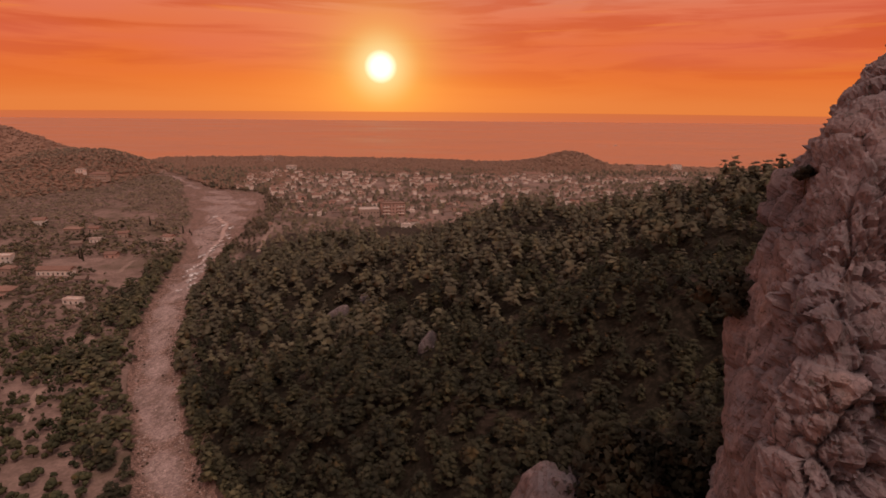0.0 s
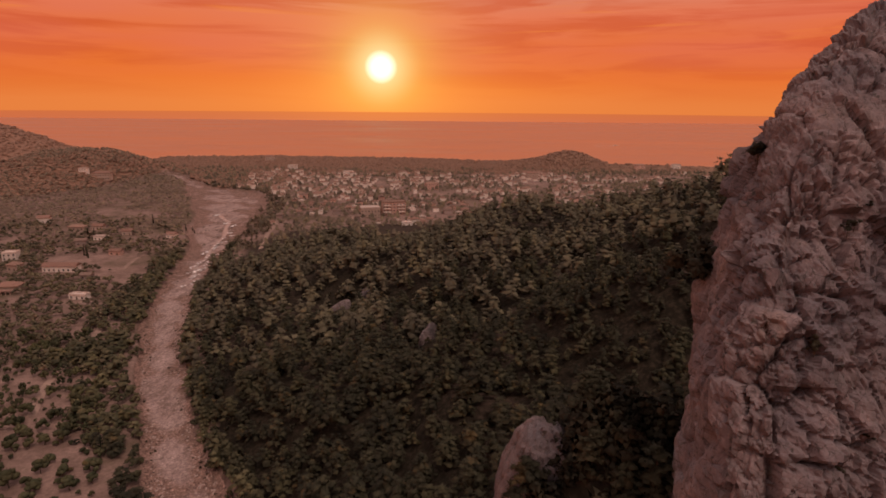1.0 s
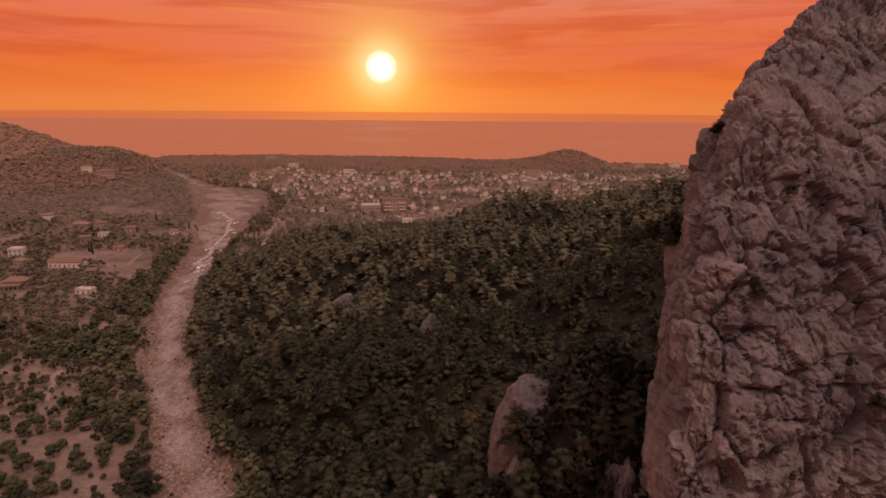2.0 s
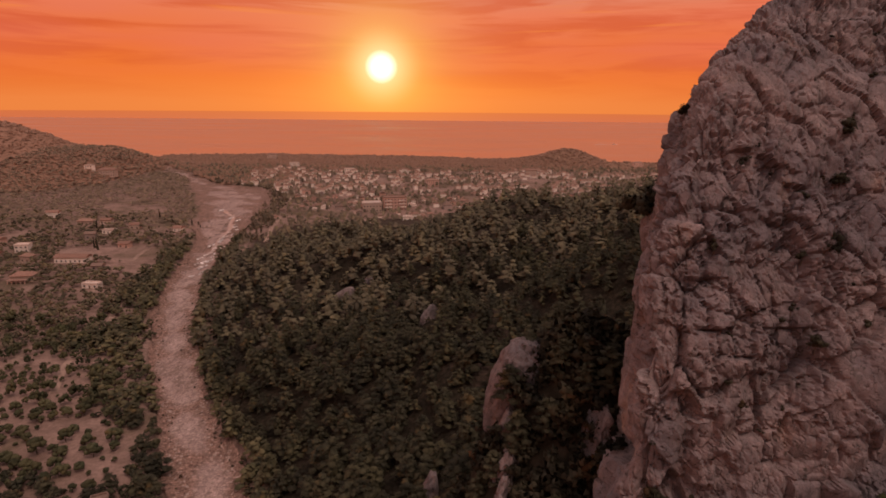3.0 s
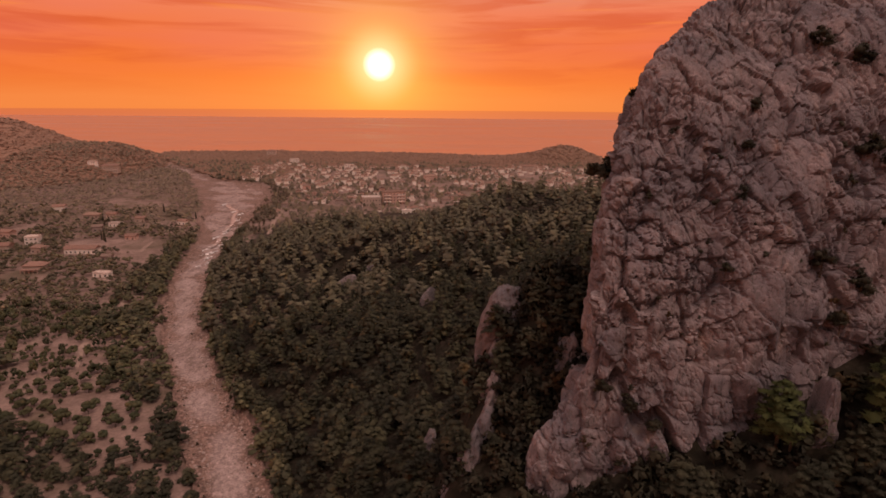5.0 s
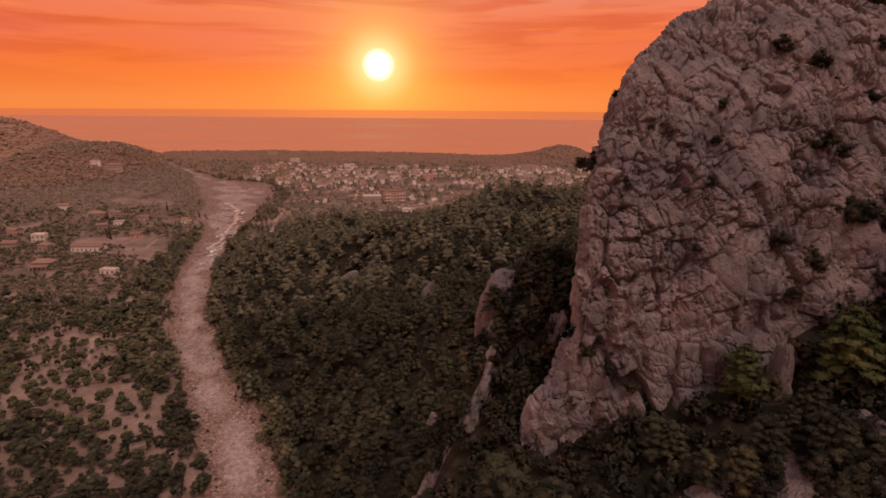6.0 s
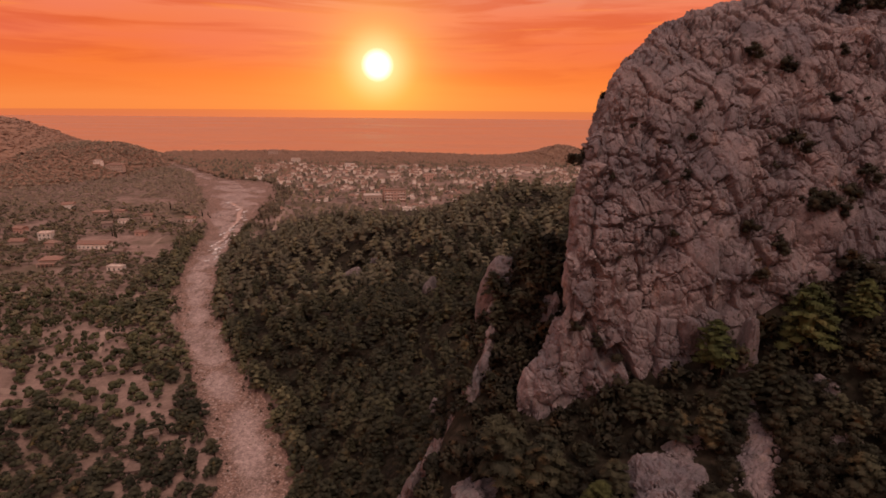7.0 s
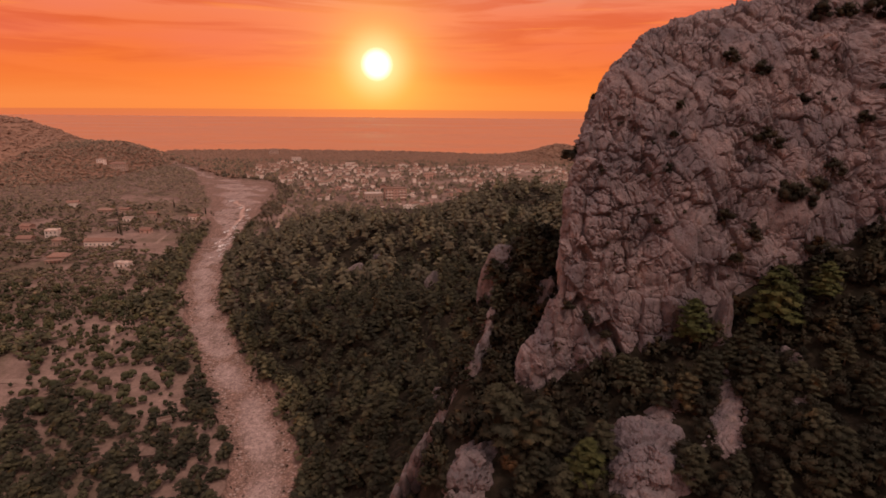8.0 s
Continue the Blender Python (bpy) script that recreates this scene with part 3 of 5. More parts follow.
def cover_arrays(rng, pads, r):
    """Far scrub: a few loose pads of leaves."""
    pieces = []
    for i in range(pads):
        a = i * 2.4
        c = np.array([math.cos(a) * r * 0.6, math.sin(a) * r * 0.6, rng.uniform(2.2, 3.2)])
        pieces += pad_arrays(rng, c, np.array([math.cos(a) * .3, math.sin(a) * .3, 1.0]), r * rng.uniform(0.8, 1.2), rng.uniform(0.85, 1.15) if pads == 1 else rng.uniform(0.35, 0.6), 2, r * 0.6, 6, 2.2)
    return joined(pieces)


def crown_arrays(rng, kind, clumps, cards, core, leaf):
    """Leaf clumps of a crown: a dark inner body in each clump and small loose sprays of leaves on it."""
    pieces = []
    for i in range(clumps):
        a = rng.uniform(0, 2 * math.pi) if kind == "shrub" else i * 2.4 + rng.uniform(-.5, .5)
        if kind == "round":         # olive and citrus
            b = rng.uniform(-0.3, 1)
            reach = 1.35 * math.sqrt(max(0.05, 1 - b * b)) * rng.uniform(0.6, 1.0)
            centre = np.array([math.cos(a) * reach, math.sin(a) * reach, 2.0 + b * 1.1])
            size = np.array([0.85, 0.85, 0.75]) * rng.uniform(0.8, 1.2)
        else:                       # low wide shrub
            reach = 1.5 * rng.uniform(0.0, 1.0)
            centre = np.array([math.cos(a) * reach, math.sin(a) * reach, rng.uniform(0.5, 1.9) * (1.25 - reach / 2.6)])
            size = np.array([0.85, 0.85, 0.65]) * rng.uniform(0.55, 1.2) * (9 / clumps) ** 0.25
        v, f = core
        wob = 1 + 0.16 * rng.standard_normal((len(v), 1))
        pieces.append(ball((v, f), centre, wob * size * (0.86 if kind == "round" else 0.62)))
        # needle sprays that point outwards and lie mostly flat
        d = rng.standard_normal((cards, 3))
        d[:, 2] = d[:, 2] * 0.8 + 0.45
        d /= np.linalg.norm(d, axis=1)[:, None]
        p = d * size * rng.uniform(0.40, 1.05, (cards, 1)) + centre
        e2 = d * np.array([0.7, 0.7, 0.4]) + 0.6 * rng.standard_normal((cards, 3))
        e2 /= np.linalg.norm(e2, axis=1)[:, None]
        up = d * 0.6 + np.array([0, 0, 0.8]) + 0.35 * rng.standard_normal((cards, 3))
        e1 = np.cross(e2, up)
        e1 /= np.linalg.norm(e1, axis=1)[:, None]
        w = leaf * rng.uniform(0.55, 1.0, (cards, 1))
        far = leaf * rng.uniform(0.55, 1.0, (cards, 1))
        facing = d + 0.35 * (p - np.array([0, 0, 1.2])) / 1.5 + np.array([0, 0, 0.25]) + 0.28 * rng.standard_normal((cards, 3))
        pieces.append(leaf_arrays(p, e2, e1, far, w, facing))
    return joined(pieces)


def trunk_arrays(rng, top, girth, limbs):
    bend = rng.uniform(-.35, .35, 2)
    pts = [(bend[0] * t * t, bend[1] * t * t, -1.2 + (top + 1.2) * t) for t in np.linspace(0, 1, 6)]
    pieces = [tube(pts, [girth * (1.25 - 1.05 * t) for t in np.linspace(0, 1, 6)])]
    for i in range(limbs):
        a, h = i * 2.4 + rng.uniform(-.4, .4), top * (0.3 + 0.6 * i / max(1, limbs))
        r = (top - h) * 0.35 + 0.5
        line = [(bend[0] * .3 + math.cos(a) * r * t, bend[1] * .3 + math.sin(a) * r * t, h + 0.5 * r * t) for t in (0, .5, 1)]
        pieces.append(tube(line, [girth * .4, girth * .28, girth * .1], 4))
    return joined(pieces)


def make_tree(name, seed, kind, clumps, cards, leaf, leaf_mat, top, girth, crown_name, stem_name):
    """A tree or shrub: an empty at its foot with a stem and a crown."""
    rng = np.random.default_rng(seed)
    root = new(name)
    v, f = trunk_arrays(rng, top, girth, 6 if kind != "shrub" else 4)
    thing_np(stem_name, v, f, BARK, root)
    v, f = pine_arrays(rng, clumps, cards, leaf) if kind == "pine" else crown_arrays(rng, kind, clumps, cards, ICO1, leaf)
    thing_np(crown_name, v, f, leaf_mat, root, True)
    return root


def place_copies(kinds, spots, label, category, group):
    """Sets the first of each kind at a spot and copies of them at the rest."""
    for i, (x, y, z, s, turn) in enumerate(spots):
        m = pose(x, y, z, 0, 0, turn) @ Matrix.Diagonal((s, s, s, 1))
        proto = kinds[i % len(kinds)]
        if i < len(kinds):
            ob = proto
            ob.matrix_basis = m
        else:
            ob = copy_thing(proto, Matrix())
            ob.matrix_basis = m
        tagged(ob, label, category, group)


# ---------------------------------------------------------------- the rock tower
FACE = np.array(((40, 19.0), (60, 19.5), (82, 20.3), (92, 21.2), (100, 24.3), (105, 26.2), (110, 28.8), (115, 31), (120, 34.3), (126, 38.5), (131, 44), (137, 50), (150, 61), (163, 75)))
EDGE = np.array(((40, 10.5), (60, 12.0), (70, 13.0), (76, 14.2), (80, 16.2), (86, 17.9), (92, 18.2), (98, 18.7), (104, 18.8), (112, 20.1), (118, 22.2), (122, 24.5), (127, 28.8), (132, 35.0), (140, 45), (152, 57), (163, 69)))
CORE = (70.0, 75.0)


def tower(x, y, z):
    """Below 0 inside the rock tower."""
    south = np.interp(z, FACE[:, 0], FACE[:, 1]) + 0.005 * np.clip(x - 28, 0, 27) ** 2 - y
    west = np.interp(z, EDGE[:, 0], EDGE[:, 1]) + (0.40 - 0.12 * smooth(z, 92, 112)) * (y - 28) + 0.8 * relu(y - 43) - x
    return softmax2(south, west, 5.0)


def fracture(p, normal, amount=1.0, size=1.0, calm=0.0):
    """Moves points of a rock along their normals: swells, ribs and rounded blocks parted by open joints."""
    warp = np.stack([fractal(p / (4 * size), s, 3) for s in (21, 31, 41)], 1)
    q = (p + warp * 0.40 * size) / size
    # the beds dip to one side
    c, s = math.cos(0.12), math.sin(0.12)
    q = np.stack([c * q[:, 0] + s * q[:, 2], q[:, 1], c * q[:, 2] - s * q[:, 0]], 1)
    # some stretches are massive, others shattered
    massive = smooth(fractal(p / (8 * size), 61, 3) + calm, -0.30, 0.30)
    open_ = smooth(fractal(p / (3.5 * size), 65, 3), -0.35, 0.25)
    d = 0.9 * fractal(p / (11 * size), 51, 3) - 0.34
    d = d + 1.2 * fractal(p / (size * np.array([6.0, 6.0, 18.0])), 57, 3)       # upright ribs and gullies
    # cell sizes, level, tilt, swelling, joint depth and width, loss where the rock is massive
    for cell, shift, seed, lev, tip, swell, deep, slot, loss in (((3.6, 3.6, 4.8), 0.0, 5, 0.30, 0.95, 0.24, 0.55, 0.08, 0.0), ((1.8, 1.8, 2.5), 3.3, 15, 0.24, 0.70, 0.14, 0.42, 0.12, 0.55),
                                                                 ((1.15, 1.15, 3.4), 5.7, 35, 0.14, 0.26, 0.05, 0.30, 0.15, 0.35), ((0.8, 0.8, 1.1), 9.1, 25, 0.08, 0.18, 0.05, 0.13, 0.18, 0.7)):
        gap, level, slant = blocks((q + shift) / np.array(cell), seed)
        round_ = 1 - (1 - np.clip(gap / 0.30, 0, 1)) ** 2
        d = d + (1 - loss * massive) * (lev * level + tip * slant * smooth(gap, 0, 0.03) + swell * round_ - deep * open_ * (1 - smooth(gap, 0.0, slot)))
    d = d + 0.035 * fractal(p / (1.2 * size), 71, 3, 0.5)
    d = np.where(d > 0.6, 0.6 + (d - 0.6) * 0.6, d)      # worn tips
    return p + normal * (d * amount * size)[:, None]


def grid_normals(v, nu, nv):
    g = v.reshape(nu, nv, 3)
    du, dv = np.gradient(g, axis=0), np.gradient(g, axis=1)
    n = np.cross(du, dv)
    n /= np.linalg.norm(n, axis=2, keepdims=True) + 1e-9
    return n.reshape(-1, 3)


def build_tower():
    # bearings from the core, dense where the face and its west corner stand
    face_x = np.concatenate([np.linspace(135, 72, 50), np.linspace(71.8, 20, 270)])
    bearings = np.concatenate([np.arctan2(22 - CORE[1], face_x - CORE[0]),
                               np.arctan2(np.linspace(22.4, 58, 150) - CORE[1], 20 - CORE[0]),
                               np.arctan2(np.linspace(59, 110, 20) - CORE[1], 20 - CORE[0]) % (2 * math.pi) - 2 * math.pi])
    zs = np.concatenate([np.linspace(44, 64, 14), np.linspace(64.2, 134, 370), np.linspace(134.2, 162.5, 90)])
    b, z = np.meshgrid(bearings, zs, indexing="ij")
    lo, hi = np.zeros_like(b), np.full_like(b, 110.0)
    for _ in range(30):
        mid = (lo + hi) / 2
        inside = tower(CORE[0] + mid * np.cos(b), CORE[1] + mid * np.sin(b), z) < 0
        lo, hi = np.where(inside, mid, lo), np.where(inside, hi, mid)
    v = np.stack([CORE[0] + lo * np.cos(b), CORE[1] + lo * np.sin(b), z], 2).reshape(-1, 3)
    nu, nv = len(bearings), len(zs)
    n = grid_normals(v, nu, nv)
    if (n[:, 1] * -1 + n[:, 0] * -1).mean() < 0:
        n = -n
    # the corners turn gradually
    g, k = n.reshape(nu, nv, 3), np.ones(21) / 21
    g = np.apply_along_axis(lambda a: np.convolve(np.pad(a, 10, "edge"), k, "valid"), 0, g)
    n = (g / np.linalg.norm(g, axis=2, keepdims=True)).reshape(-1, 3)
    v2 = fracture(v, n, 1.0, 1.0, 0.45 * (1 - smooth(v[:, 2], 96, 106)) - 0.1)
    # the cleft that parts the lower buttress from the face
    t = np.clip((v[:, 0] - 18) / 11, 0, 1)
    cleft = np.abs(v[:, 2] - (86 - 9.5 * t + 1.5 * np.sin(v[:, 0] * 1.3)))
    cut = (1 - smooth(cleft, 0.3, 2.0)) * smooth(v[:, 0], 16.5, 18.5) * (1 - smooth(v[:, 0], 28, 31)) * (v[:, 1] < 34)
    v2 += -n * (cut * 2.4)[:, None]
    ob = thing_np("cliff", v2, grid_faces(nu, nv), ROCK)
    return tagged(ob, "tall fractured grey-pink limestone cliff with open cracks", "cliff", kind="structure")


def outcrop(x, y, top, sx, sy, sz, turn, pitch=0.0, seed=1, level=5, sharp=0.7, material=None):
    """A crag that stands out of the slope: a broken wedge, tilted along its length by pitch."""
    v, f = ico(level)
    r = np.abs(v)
    v = v / (r ** 4).sum(1)[:, None] ** 0.25
    v[:, 0] *= 1 - sharp * (v[:, 2] + 1) / 2
    v[:, 1] *= 1 - 0.5 * sharp * (v[:, 2] + 1) / 2
    v[:, 0] += 0.35 * sharp * v[:, 2]
    v = v * np.array([sx, sy, sz])
    m = np.array(pose(0, 0, 0, pitch, 0, turn))[:3, :3]
    v = v @ m.T
    n = v / np.linalg.norm(v, axis=1)[:, None]
    off = np.array([seed * 31.0, seed * 5.0, 0])
    w = fracture(v + off, n, 1.0, min(0.62, max(0.34, min(sx, sy) / 8))) - off
    ob = thing_np("rock_outcrop", w, f, material or ROCK2)
    ob.matrix_basis = pose(x, y, top - w[:, 2].max())
    return tagged(ob, "weathered grey-pink limestone crag among the pines", "rock", "crags of the slope")


# ---------------------------------------------------------------- land and sea
def axis(parts):
    return np.concatenate([np.arange(a, b, s) for a, b, s in parts])


gx = axis(((-4200, -900, 150), (-900, -330, 12), (-330, -210, 4.5), (-210, 110, 2.5), (110, 300, 5), (300, 900, 20), (900, 4201, 150)))
gy = axis(((-1600, -140, 60), (-140, -20, 6.0), (-20, 130, 2.4), (130, 440, 3.0), (440, 560, 5), (560, 1420, 9), (1420, 1500, 40)))
X, Y = np.meshgrid(gx, gy, indexing="ij")
land = np.stack([X, Y, height(X, Y)], 2).reshape(-1, 3)
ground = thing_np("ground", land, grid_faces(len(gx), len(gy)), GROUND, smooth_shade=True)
tagged(ground, "valley floor and mountain slope of dry reddish earth", "ground", kind="structure")

sx_, sy_ = np.linspace(-4600, 4600, 24), np.concatenate([np.linspace(1120, 1600, 6), np.linspace(1700, 5000, 10)])
SX, SY = np.meshgrid(sx_, sy_, indexing="ij")
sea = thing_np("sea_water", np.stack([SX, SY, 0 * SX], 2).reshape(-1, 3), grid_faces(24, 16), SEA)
tagged(sea, "calm sea tinted with the orange of the evening sky", "sea", kind="structure")

# the gravel bed, a strip laid in the trench
ry = np.concatenate([np.arange(-200, 60, 8.0), np.arange(60, 420, 2.0), np.arange(420, 1240, 8.0)])
rl, rr = banks(ry)
u = np.linspace(-0.05, 1.05, 30)
bx = rl[:, None] + (rr - rl)[:, None] * u[None]
by = np.broadcast_to(ry[:, None], bx.shape)
q = np.stack([bx.ravel(), by.ravel(), 0 * bx.ravel()], 1)
bz = -9.7 + 0.007 * np.clip(by, -100, 1300) + (0.20 * fractal(q / 16, 95, 3) + 0.08 * fractal(q / 2.5, 97, 2)).reshape(bx.shape) + 1.2 * (np.abs(u - 0.5)[None] * 2) ** 5
bed = thing_np("river_bed", np.stack([bx, by, bz], 2).reshape(-1, 3), grid_faces(len(ry), len(u), True), GRAVEL, smooth_shade=True)
margin = np.clip((np.abs(u - 0.5)[None] * 2) ** 1.5 + 0.55 * fractal(q / 18, 99, 3).reshape(bx.shape) * smooth(by, 60, 200), 0, 1)
bed.data.attributes.new("margin", "FLOAT", "POINT").data.foreach_set("value", margin.ravel().astype(np.float32))
tagged(bed, "wide dry river bed of pale gravel and stones", "river bed", kind="structure")

build_tower()

# ---------------------------------------------------------------- crags that stand out of the slopes
# x, y, how far it stands out of the ground, half sizes, turn, tilt
CRAGS = ((11.6, 46.5, 4.0, 6.0, 4.6, 7.0, -10, 8), (26.6, 3.5, 3.4, 6.8, 7.0, 5.0, -8, 14), (25, -4, 2.6, 5.0, 5.5, 4.2, 10, 16), (29.5, 8.5, 1.2, 2.0, 3.0, 2.4, 14, 22), (17.5, 36, 1.8, 2.6, 3.0, 3.5, 0, 0),
         (-3.0, 106, 7.0, 3.6, 3.6, 6.5, 0, 0), (-6.0, 216, 8.5, 4.0, 8.0, 8.0, -38, 25), (-58, 303, 5.5, 8.0, 3.0, 3.6, 0, 0), (-45, 306, 5.0, 5.0, 3.0, 3.0, 20, 0),
         (13.8, 22.0, 2.0, 3.0, 3.4, 4.0, 0, 0), (41.5, 18.0, 6.5, 2.1, 2.4, 6.5, 0, 0), (48, 10.5, 1.6, 1.6, 2.2, 2.4, 15, 15), (4.0, 11.5, 2.4, 5.6, 5.4, 4.6, -25, 16), (2.5, 4.5, 2.2, 5.2, 4.8, 4.2, 10, 16), (46, 3, 1.2, 2.0, 2.6, 2.0, 30, 15))
for k, (x, y, out, sx, sy, sz, turn, pitch) in enumerate(CRAGS):
    outcrop(x, y, height_at(x, y) + out, sx, sy, sz, turn, pitch, k + 1, 6 if k == 1 else 5 if k in (0, 2, 3, 6, 10, 12, 13) else 4, 0.4 if k in (0, 1, 2, 12, 13) else 0.7, ROCK if k in (1, 2) else None)
# the broken rib that runs down the spur: places on its crest
CREST = np.array(((11.5, 52, 85), (10.1, 48, 84), (8.0, 38, 79.5), (6.4, 32.8, 76.3), (3.9, 29.5, 72.4), (1.3, 29.6, 66.6), (-2.5, 29, 61), (-6, 28.6, 55), (-9.5, 28, 49)))
rib = random.Random(3)
for k in range(17):
    x, y, top = (float(np.interp(k / 16 * 8, range(9), CREST[:, c])) for c in range(3))
    outcrop(x + rib.uniform(-.4, .4), y + rib.uniform(-.8, .8), top + rib.uniform(-0.5, 0.5), rib.uniform(1.8, 3.0), rib.uniform(2.8, 4.2), rib.uniform(3.6, 5.0), -22 + rib.uniform(-10, 10), 20, 30 + k, 4)


# loose stones that run down between the crags
chute = np.random.default_rng(19)
for (x0, y0), (x1, y1), half, count in (((39.2, 9.8), (35.0, 0.0), 1.7, 1500), ((32.4, 10.4), (28.6, 8.0), 1.3, 500)):
    a_, o_ = chute.uniform(0, 1, count), chute.normal(0, 0.5, (count, 2)) * half
    sx1, sy1 = x0 + (x1 - x0) * a_ + o_[:, 0], y0 + (y1 - y0) * a_ + o_[:, 1]
    v_, f_ = ICO1[0] * (1 + 0.3 * chute.standard_normal((len(ICO1[0]), 1))), ICO1[1]
    scree = thing_np("scree", *spread(v_, f_, np.stack([sx1, sy1, height(sx1, sy1) + 0.15], 1), 0.10 + 0.38 * chute.uniform(0, 1, count) ** 3, chute.uniform(0, 6.28, count), chute.uniform(0.5, 0.9, count)), ROCK)
    tagged(scree, "pale loose limestone scree between the shrubs", "scree", kind="stuff")


# ---------------------------------------------------------------- woods
def jittered(x0, x1, y0, y1, step, seed):
    rng = np.random.default_rng(seed)
    gx_, gy_ = np.meshgrid(np.arange(x0, x1, step), np.arange(y0, y1, step), indexing="ij")
    p = np.stack([gx_.ravel(), gy_.ravel()], 1)
    return p + rng.uniform(-0.46, 0.46, p.shape) * step, rng


def free_of_rock(p, margin=0.5):
    """Where no part of the tower stands."""
    z = height(p[:, 0], p[:, 1])
    return (tower(p[:, 0], p[:, 1], z + 1.5) > margin), z


def wood(name, p, z, sizes, templates, material, label, rng, squash=(0.8, 1.4), vary=1.0):
    """One joined stand of trees."""
    pick = rng.integers(0, len(templates), len(p))
    pieces, tones = [], []
    for k, (v, f) in enumerate(templates):
        sel = pick == k
        if sel.any():
            pl = np.stack([p[sel, 0], p[sel, 1], z[sel]], 1)
            pieces.append(spread(v, f, pl, sizes[sel], rng.uniform(0, 6.28, sel.sum()), rng.uniform(*squash, sel.sum())))
            tones.append(np.repeat(rng.uniform(-vary, vary, sel.sum()), len(v)))
    v, f = joined(pieces)
    ob = thing_np(name, v, f, material, None, True)
    ob.data.attributes.new("tone", "FLOAT", "POINT").data.foreach_set("value", np.concatenate(tones).astype(np.float32))
    return tagged(ob, label, "woodland", kind="stuff")


trng = np.random.default_rng(11)
PINE_MID = [pine_arrays(trng, 24, 16, 0.72) for _ in range(6)]
PINE_FAR = [pine_arrays(trng, 12, 6, 0.95) for _ in range(5)]
ROUND_MID = [crown_arrays(trng, "round", 10, 10, OCTA, 0.45) for _ in range(4)]
SHRUB_MID = [crown_arrays(trng, "shrub", 8, 18, OCTA, 0.6) for _ in range(4)]
ROUND_FAR = [crown_arrays(trng, "round", 6, 9, OCTA, 0.7) for _ in range(5)]
HILL_FAR = [cover_arrays(trng, 1, 1.9) for _ in range(4)]
CLUMP_FAR = [cover_arrays(trng, 2, 1.45) for _ in range(4)]

pine_kinds = [make_tree("pine_tree", 100 + i, "pine", 84, 40, 0.42, PINE, 6.6, 0.22, "crown", "trunk") for i in range(5)]
young_kinds = [make_tree("pine_tree", 150 + i, "pine", 96, 44, 0.36, BRIGHT, 6.4, 0.2, "crown", "trunk") for i in range(2)]
shrub_kinds = [make_tree("maquis_shrub", 200 + i, "shrub", 17, 100, 0.22, MAQUIS, 1.5, 0.09, "foliage", "stem") for i in range(5)]
olive_kinds = [make_tree("olive_tree", 300 + i, "round", 13, 26, 0.34, OLIVE, 2.2, 0.16, "crown", "trunk") for i in range(4)]
tuft_kinds = [make_tree("cliff_shrub", 450 + i, "shrub", 5, 44, 0.30, MAQUIS, 1.3, 0.08, "foliage", "stem") for i in range(3)]
cliff_kinds = [make_tree("cliff_shrub", 400 + i, "shrub", 14, 120, 0.24, MAQUIS, 1.3, 0.08, "foliage", "stem") for i in range(3)]

# the near slope under the cliff: pines and maquis, each one a thing
p, rng = jittered(-22, 96, -12, 64, 2.6, 31)
ok, z = free_of_rock(p, 1.0)
crag_spots = np.array(((24.5, 0.0, 5.0), (26.5, 5, 5.2), (25, -5, 4.5), (38.6, 8.5, 2.2), (37.6, 6, 2.2), (36.6, 3.5, 2.2), (35.4, 1.2, 2.2), (31.3, 9.3, 1.8), (4.5, 11.0, 3.6), (3.0, 4.0, 3.6), (1, 22.5, 2.0), (5.2, 33, 1.8), (11, 45.5, 2.2), (-5.2, 10, 2.0)))
for cx, cy, cr in crag_spots:
    ok &= np.hypot(p[:, 0] - cx, p[:, 1] - cy) > cr
p, z = p[ok], z[ok]
tall = (rng.uniform(0, 1, len(p)) < 0.20) & (p[:, 1] < 60)
spots = [(x, y, zz - 0.1, rng.uniform(0.45, 0.85), rng.uniform(0, 360)) for (x, y), zz in zip(p[tall], z[tall])]
pine_spots = spots + [(7.8, 11.0, height_at(7.8, 11.0) - .1, 1.5, 140), (12.5, 9.0, height_at(12.5, 9.0) - .1, 1.15, 40)]
spots = [(x, y, zz - 0.15, rng.uniform(0.75, 1.45), rng.uniform(0, 360)) for (x, y), zz in zip(p[~tall], z[~tall])]
spots.sort(key=lambda s: s[1])
place_copies(shrub_kinds, spots[:290], "dark evergreen maquis shrub on the rocky slope", "shrub", "shrubs of the slope")
if len(spots) > 290:
    rest = np.array(spots[290:])
    wood("maquis", rest[:, :2], rest[:, 2], rest[:, 3], SHRUB_MID, MAQUIS, "dense dark maquis behind the crags", rng)

place_copies(young_kinds, [(x, y, height_at(x, y) - .1, size_, turn) for x, y, size_, turn in ((17.6, 1.8, 1.0, 20), (37, 17.6, 1.1, 200), (47.6, 15.2, 1.4, 90), (56, 17, 0.9, 10))],
             "bright green young pine on the rocky slope", "tree", "young pines below the cliff")

# thick scrub in the gap between the rib and the cliff
p, rng = jittered(8, 24, 24, 62, 1.75, 33)
ok, z = free_of_rock(p, 0.3)
ok &= p[:, 0] > 9.5 + (p[:, 1] - 45) * 0.39 + 0.8
wood("gully_scrub", p[ok], z[ok] - .1, rng.uniform(0.7, 1.35, ok.sum()), SHRUB_MID, MAQUIS, "thick dark scrub filling the gully", rng)

